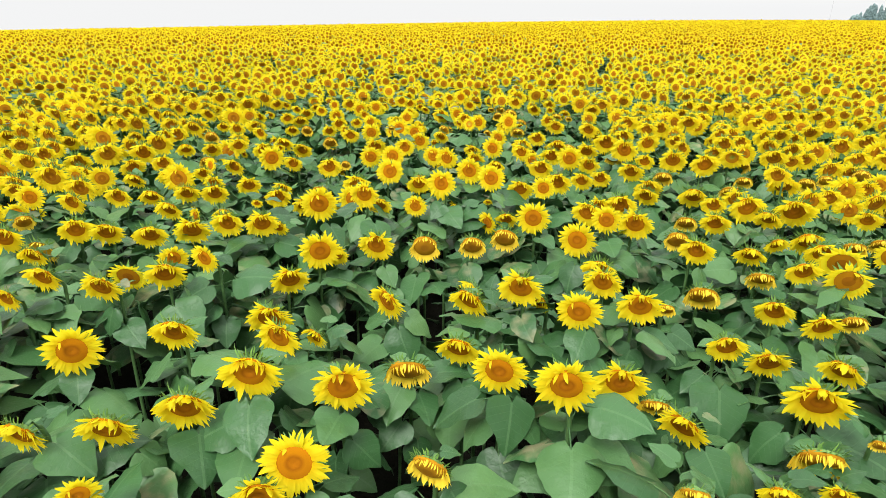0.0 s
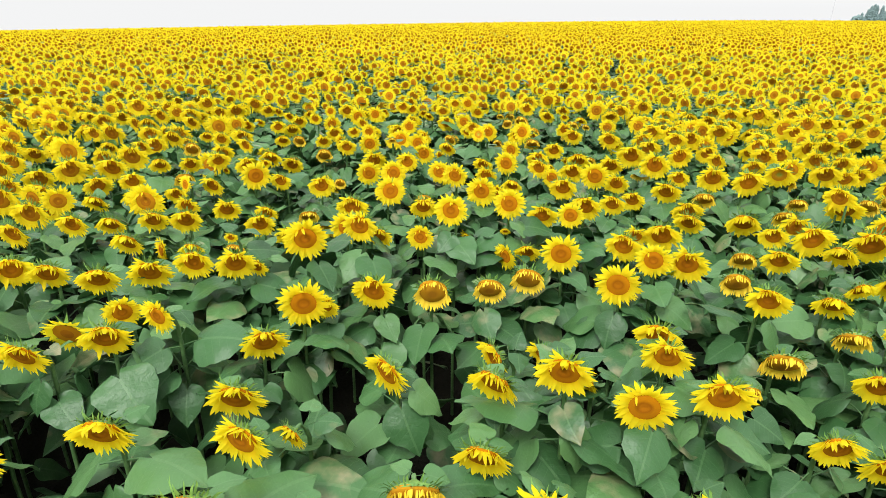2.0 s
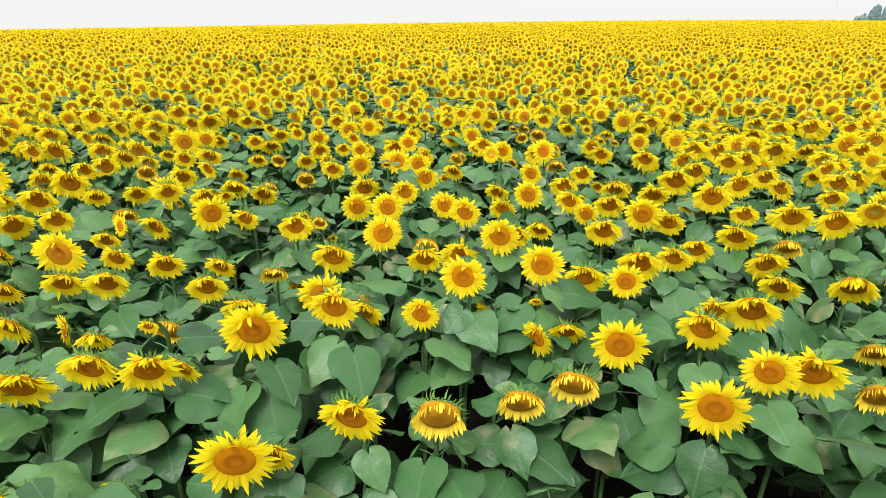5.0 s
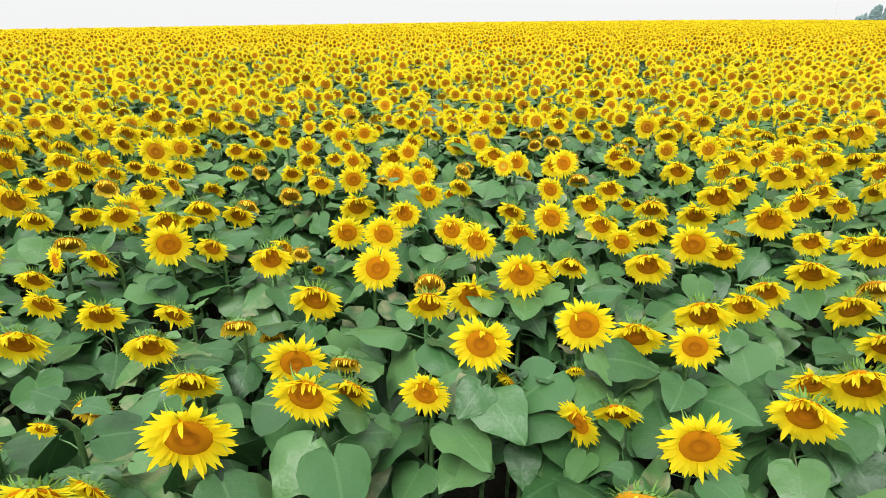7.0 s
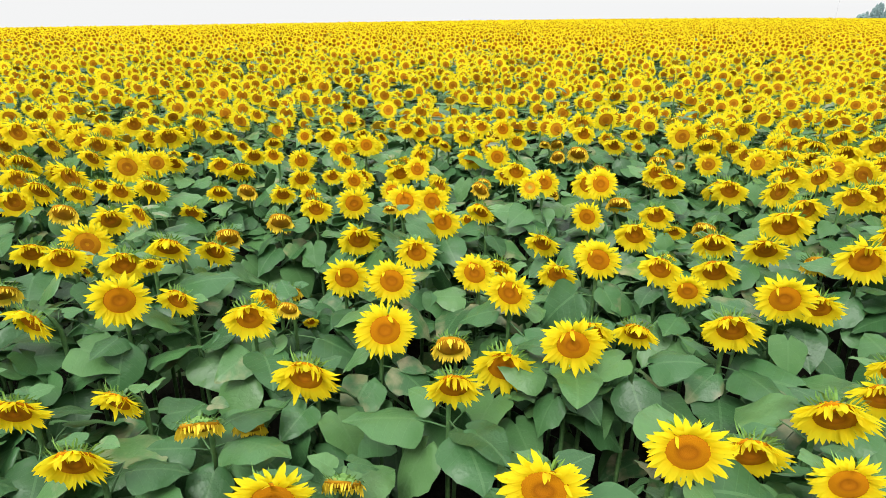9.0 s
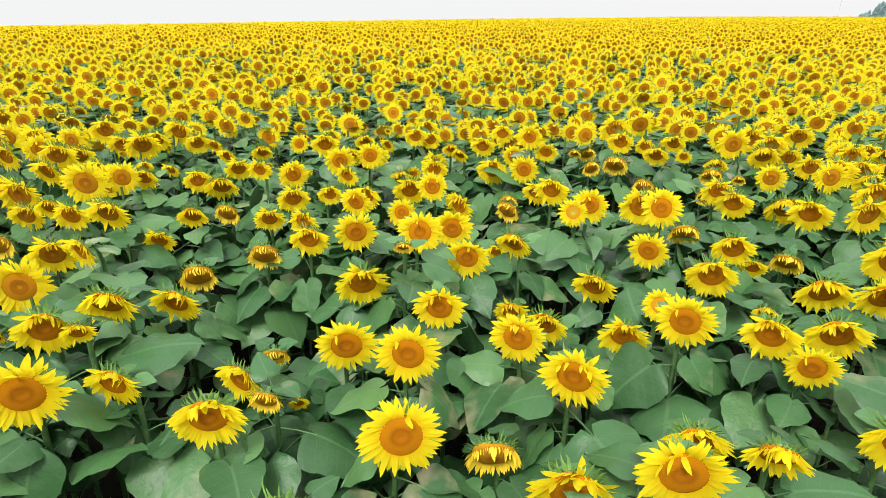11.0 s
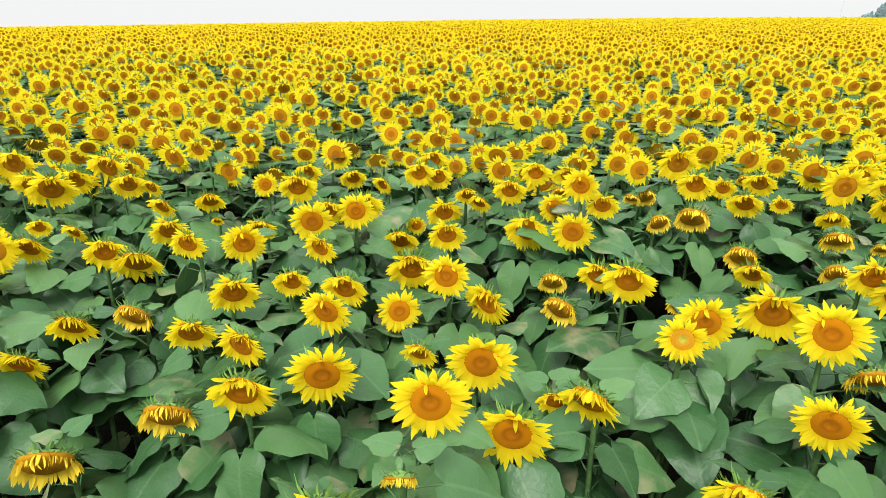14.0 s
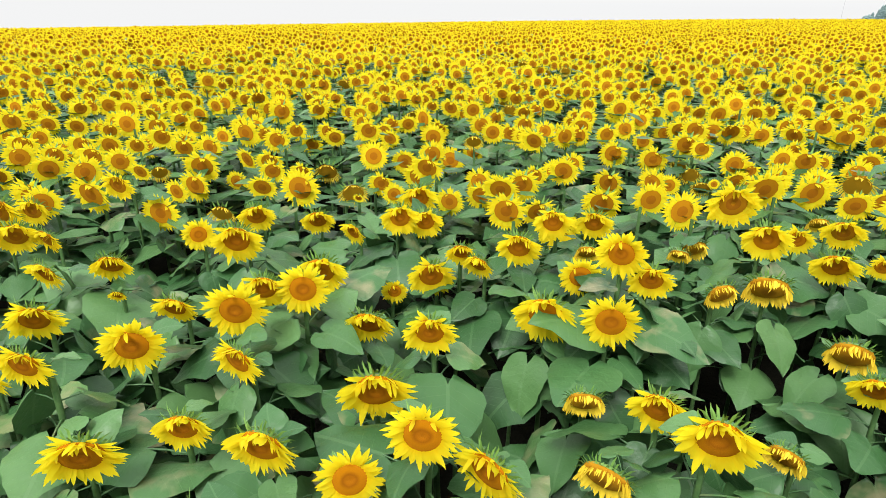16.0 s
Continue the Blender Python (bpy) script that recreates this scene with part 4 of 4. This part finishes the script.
field_flower(1.43, 11.26, 1.61, 0.09, -21, 4, "bud")
field_flower(-3.03, 11.26, 1.64, 0.28, 26, 4)
field_flower(1.01, 11.30, 1.60, 0.26, -49, 9)
field_flower(1.38, 11.34, 1.56, 0.19, -19, 32, "old")
field_flower(1.78, 11.42, 1.55, 0.21, -21, 5, "young")
field_flower(-2.33, 11.43, 1.50, 0.30, -13, 10)
field_flower(-0.20, 11.44, 1.45, 0.28, -8, 16)
field_flower(-1.57, 11.45, 1.44, 0.19, 18, 35, "old")
field_flower(-2.87, 11.45, 1.67, 0.25, 21, 7)
field_flower(1.68, 11.48, 1.57, 0.26, 7, 23)
field_flower(1.21, 11.53, 1.52, 0.20, -8, 6)
field_flower(-2.65, 11.57, 1.56, 0.19, 27, 30, "old")
field_flower(2.66, 11.58, 1.52, 0.31, -34, 24, "old")
field_flower(-3.51, 11.59, 1.57, 0.29, 28, 13)
field_flower(-1.82, 11.69, 1.55, 0.24, 13, 13)
field_flower(-3.51, 11.70, 1.65, 0.26, 16, 16)
field_flower(-0.08, 11.71, 1.46, 0.20, 7, 6)
field_flower(2.12, 11.71, 1.56, 0.24, -16, 7)
field_flower(-0.68, 11.72, 1.51, 0.31, -18, 17)
field_flower(0.23, 11.78, 1.51, 0.25, 2, 13)
field_flower(1.96, 11.84, 1.56, 0.19, 1, 10)
field_flower(1.83, 11.85, 1.61, 0.27, -12, 8)
field_flower(-0.20, 11.86, 1.44, 0.27, -16, 2)
field_flower(0.41, 11.89, 1.52, 0.25, -15, 6)
field_flower(-1.00, 11.91, 1.40, 0.26, -3, 13)
field_flower(2.24, 11.93, 1.63, 0.26, 1, 3)
field_flower(0.89, 12.02, 1.40, 0.31, -28, 17)
field_flower(-2.63, 12.02, 1.65, 0.28, 1, 22)
field_flower(1.57, 12.04, 1.47, 0.22, -11, 26, "old")
field_flower(-2.24, 12.06, 1.36, 0.22, -5, 9)
field_flower(1.65, 12.09, 1.68, 0.22, -20, 12)
field_flower(2.54, 12.11, 1.58, 0.31, -23, 17)
field_flower(0.60, 12.16, 1.52, 0.25, -12, 9)
field_flower(-3.56, 12.16, 1.63, 0.28, 14, 10)
field_flower(-4.07, 12.16, 1.62, 0.31, 19, 12)
field_flower(-0.24, 12.18, 1.70, 0.20, -1, 32, "old")
field_flower(-0.59, 12.21, 1.58, 0.28, 10, 8)
field_flower(2.75, 12.22, 1.54, 0.21, -12, 8)
field_flower(-2.93, 12.29, 1.68, 0.27, 14, 16)
field_flower(-2.23, 12.35, 1.48, 0.28, -33, 17)
field_flower(-3.21, 12.39, 1.58, 0.24, 12, 16)
field_flower(1.38, 12.45, 1.50, 0.31, -13, 10)
field_flower(1.02, 12.46, 1.55, 0.30, -4, 11)
field_flower(-2.59, 12.46, 1.56, 0.28, -12, 8)
field_flower(-2.01, 12.56, 1.61, 0.28, 5, 11)
field_flower(2.38, 12.60, 1.70, 0.25, -17, 9)
field_flower(-1.58, 12.61, 1.31, 0.29, -2, 29, "old")
field_flower(-4.22, 12.63, 1.59, 0.25, 13, 8)
field_flower(-0.86, 12.68, 1.40, 0.29, -4, 14)
field_flower(1.01, 12.71, 1.67, 0.25, 2, 11)
field_flower(1.72, 12.71, 1.39, 0.21, -22, 35, "old")
field_flower(2.77, 12.77, 1.67, 0.30, -47, 26)
field_flower(3.39, 12.99, 1.61, 0.32, -21, 16)
field_flower(0.68, 13.00, 1.59, 0.29, 16, 8)
field_flower(-2.67, 13.01, 1.54, 0.24, -9, -3)
field_flower(-1.19, 13.02, 1.44, 0.34, 21, 17)
field_flower(-0.02, 13.05, 1.61, 0.27, -6, 10)
field_flower(1.27, 13.05, 1.66, 0.25, -20, 3)
field_flower(1.88, 13.08, 1.50, 0.26, -16, 15)
field_flower(3.23, 13.12, 1.69, 0.30, -40, 13)
field_flower(0.85, 13.16, 1.57, 0.27, -24, 11)
field_flower(-0.43, 13.20, 1.29, 0.34, -8, 1)
field_flower(1.51, 13.20, 1.51, 0.25, -16, 10, "young")
field_flower(-1.99, 13.21, 1.57, 0.26, 6, 15)
field_flower(-4.23, 13.24, 1.58, 0.27, 13, 20)
field_flower(-1.61, 13.25, 1.50, 0.25, 5, 20)
field_flower(-1.05, 13.27, 1.49, 0.25, -10, 17)
field_flower(0.53, 13.30, 1.58, 0.25, -19, -2)
field_flower(-1.86, 13.30, 1.41, 0.27, 4, 17)
field_flower(-0.19, 13.39, 1.34, 0.28, 0, 12)
field_flower(-4.68, 13.48, 1.55, 0.28, 22, 13)
field_flower(2.64, 13.49, 1.57, 0.28, -13, 3)
field_flower(2.40, 13.70, 1.52, 0.34, -8, 9)
field_flower(0.39, 13.86, 1.54, 0.31, -1, 13)
field_flower(2.27, 13.92, 1.50, 0.34, -23, 6)
field_flower(-1.10, 14.12, 1.48, 0.29, -14, 13)
field_flower(2.05, 14.12, 1.42, 0.34, -12, 16)
field_flower(0.20, 14.14, 1.35, 0.28, -16, 13)
field_flower(-2.81, 14.44, 1.29, 0.32, 26, 14)

# every other plant of the field, strewn in uneven rows
taken = {}
for ob in list(scene.objects):
    if ob.name.startswith("sunflower"):
        taken.setdefault((int(ob.location.x // 0.5), int(ob.location.y // 0.5)), []).append((ob.location.x, ob.location.y))
for x, y, *_ in FIELD:
    taken.setdefault((int(x // 0.5), int(y // 0.5)), []).append((x, y))


def is_free(x, y, gap):
    i, j = int(x // 0.5), int(y // 0.5)
    return all((x - a) ** 2 + (y - b) ** 2 > gap * gap for di in (-1, 0, 1) for dj in (-1, 0, 1) for a, b in taken.get((i + di, j + dj), ()))


# stretches of the way and how far ahead of each the plants are set one by one
STRETCHES = ((0.0, 3.5), (1.61, 3.35), (3.06, 4.2), (4.95, 2.8), (5.98, 2.8), (7.07, 3.3))


def charted(x, y):
    """The stretch whose plants stand one by one above."""
    return any(0.2 < y - c < reach and abs(x + 0.25) < 0.66 * (y - c) + 0.35 for c, reach in STRETCHES)


def strew(y0, y1):
    r, made, y = random.Random(int(y0 * 10) + 3), [], y0
    while y < y1:
        half = max(0.80 * y + 2.5, 7.0)
        x = -half + r.uniform(0, 0.4)
        while x < half:
            px, py = x + r.uniform(-0.13, 0.13), y + r.uniform(-0.15, 0.15)
            thin = 0.10 + 0.55 * max(0.0, noise.noise((px * 0.55, py * 0.35, 3.7)) - 0.05) if py > 10.8 else 0.0
            if r.random() >= thin and not charted(px, py) and is_free(px, py, 0.25):
                face = max(-24, min(8, -9 - 4 * px)) + r.gauss(0, 15)
                kind = "old" if r.random() < 0.07 else "fresh"
                nod = min(30 if py > 12 and kind != "old" else 60, max(-12, r.gauss(12 if py > 12 else 16, 8) + (18 if kind == "old" else 0)))
                made.append((px, py, 1.6 + ground_z(px, py) + r.gauss(0, 0.065 if py < 40 else 0.045) - (0.06 if kind == "old" else 0), min(0.34, max(0.19, r.gauss(0.292, 0.030))), face, nod, kind))
            x += 0.43 if y > 24.0 else 0.37
        y += 0.40 if y > 24.0 else 0.35
    return made


middle = FIELD + strew(-5.0, 24.0)


def bare_spots():
    """Places between the plants where leaves close the canopy."""
    r, made = random.Random(21), []
    for j in range(24):
        for i in range(-22, 23):
            px, py = 0.36 * i + r.uniform(-0.12, 0.12), 0.6 + 0.36 * j + r.uniform(-0.12, 0.12)
            if charted(px, py) and is_free(px, py, 0.37):
                made.append((px, py))
    return made


def low_leaves(places, rows, low, step):
    """The shaded lower leaves of the nearer plants, too many to count."""
    r, verts, faces, uvs = random.Random(11 + rows), [], [], []
    shapes = [(np.array([tuple(v.co) for v in me.vertices]), [tuple(p.vertices) for p in me.polygons], [tuple(u.uv) for u in me.uv_layers[0].data]) for me in LEAVES]
    base = 0
    for x, y in places:
        turn = r.uniform(0, 6.283)
        for k in range(rows):
            turn += 2.4 + r.uniform(-0.3, 0.3)
            s = r.uniform(0.75, 1.15)
            a = np.array(Matrix.Translation((x, y, ground_z(x, y) + low + step * k + r.uniform(-0.04, 0.04))) @ Euler((r.uniform(-0.25, 0.2), r.uniform(-0.2, 0.2), turn)).to_matrix().to_4x4())
            v, f, u = shapes[r.randrange(6)]
            verts.append(v * s @ a[:3, :3].T + a[:3, 3])
            faces += [tuple(base + i for i in p) for p in f]
            uvs += u
            base += len(v)
    me = mesh_object("lower_leaves", np.concatenate(verts).tolist(), faces, [LEAF], uvs=uvs)
    return tagged(new("lower_leaves", me), "shaded dark green lower leaves between the sunflower stems", "leaves", kind="stuff")


low_leaves(bare_spots(), 2, 1.02, 0.12)
low_leaves([p for cell in taken.values() for p in cell if 0.8 < p[1] < 9.8 and abs(p[0]) < 4.0], 2, 0.40, 0.18)


def is_close(p):
    return 4.4 < p[1] < 10.6 and abs(p[0]) < 6.0


plant_out("near_sunflower_field", [p for p in middle if is_close(p)], 34, 12, 14, True, "yellow sunflowers standing close together over broad green leaves", True)
plant_out("sunflower_field", [p for p in middle if not is_close(p)], 34, 12, 11, True, "dense field of yellow sunflowers over broad green leaves")
distant = strew(24.0, 52.0)
plant_out("far_sunflower_field", distant, 15, 8, 4, False, "yellow sunflower heads massed towards the crest of the field")
horizon = strew(52.0, 104.0)
plant_out("sunflower_field_crest", horizon, 9, 6, 2, False, "yellow haze of sunflowers along the crest of the field")


def poplar(x, y, height, spread, seed):
    r = random.Random(seed)
    z = ground_z(x, y)
    tree = new("poplar_tree")
    tree.location = (x, y, z)
    tagged(tree, "tall distant poplar with a narrow green crown paled to imitate haze", "tree", "row of poplars beyond the field")
    verts, faces, sides = [], [], 7
    for i in range(6):
        h, w = height * 0.95 * i / 5, 0.45 * (1 - i / 5.3)
        for k in range(sides):
            a = 2 * math.pi * k / sides
            verts.append((w * math.cos(a), w * math.sin(a), h))
    for i in range(5):
        for k in range(sides):
            a, b = i * sides + k, i * sides + (k + 1) % sides
            faces.append((a, b, b + sides, a + sides))
    for k in range(16):
        a, h, ln = r.uniform(0, 6.28), height * r.uniform(0.2, 0.9), spread * r.uniform(0.4, 0.8)
        d = Vector((math.cos(a), math.sin(a), 0))
        s = Vector((-d.y, d.x, 0))
        p, q, i = Vector((0, 0, h)), d * ln + Vector((0, 0, h + ln * 1.5)), len(verts)
        verts += [tuple(p + s * 0.12), tuple(p - s * 0.12), tuple(p + Vector((0, 0, 0.2))), tuple(q)]
        faces += [(i, i + 1, i + 3), (i + 1, i + 2, i + 3), (i + 2, i, i + 3)]
    part("trunk", mesh_object("trunk", verts, faces, [BARK]), tree)
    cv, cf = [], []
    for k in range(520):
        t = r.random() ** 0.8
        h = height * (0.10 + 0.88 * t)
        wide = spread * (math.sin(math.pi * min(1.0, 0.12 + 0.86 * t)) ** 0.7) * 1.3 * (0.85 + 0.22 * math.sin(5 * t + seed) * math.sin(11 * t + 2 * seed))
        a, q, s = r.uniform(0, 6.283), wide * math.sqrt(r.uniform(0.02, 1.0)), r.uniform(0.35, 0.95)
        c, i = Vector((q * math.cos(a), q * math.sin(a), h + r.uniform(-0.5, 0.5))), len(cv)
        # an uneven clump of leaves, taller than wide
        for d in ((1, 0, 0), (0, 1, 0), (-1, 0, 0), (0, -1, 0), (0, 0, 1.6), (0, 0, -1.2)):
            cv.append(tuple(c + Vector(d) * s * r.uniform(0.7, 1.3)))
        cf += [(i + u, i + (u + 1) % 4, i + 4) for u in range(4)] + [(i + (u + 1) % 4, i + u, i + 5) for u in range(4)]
    part("crown", mesh_object("crown", cv, cf, [HAZED_CROWN]), tree)


TREE_FAR = 720.0
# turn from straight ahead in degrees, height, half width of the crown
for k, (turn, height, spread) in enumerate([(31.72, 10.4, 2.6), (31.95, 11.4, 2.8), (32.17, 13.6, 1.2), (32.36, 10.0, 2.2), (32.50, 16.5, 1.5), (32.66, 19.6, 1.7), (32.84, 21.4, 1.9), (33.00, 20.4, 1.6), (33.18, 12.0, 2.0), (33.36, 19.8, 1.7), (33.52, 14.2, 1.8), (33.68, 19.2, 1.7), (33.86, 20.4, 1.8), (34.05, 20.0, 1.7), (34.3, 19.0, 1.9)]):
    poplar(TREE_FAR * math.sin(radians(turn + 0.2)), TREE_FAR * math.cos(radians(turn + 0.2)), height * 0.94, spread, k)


def mast(x, y, height):
    z = ground_z(x, y)
    ob = new("mast")
    ob.location = (x, y, z)
    tagged(ob, "slender pale grey mast standing beyond the field", "mast")
    points = [Vector((0.0, 0.0, height * s)) for s in (0, 0.25, 0.5, 0.75, 1)]
    me = stem_mesh(points, 0.20, 0.12)
    me.materials.clear()
    me.materials.append(METAL)
    part("pole", me, ob)


mast(TREE_FAR * math.sin(radians(30.45)), TREE_FAR * math.cos(radians(30.45)), 60.0)
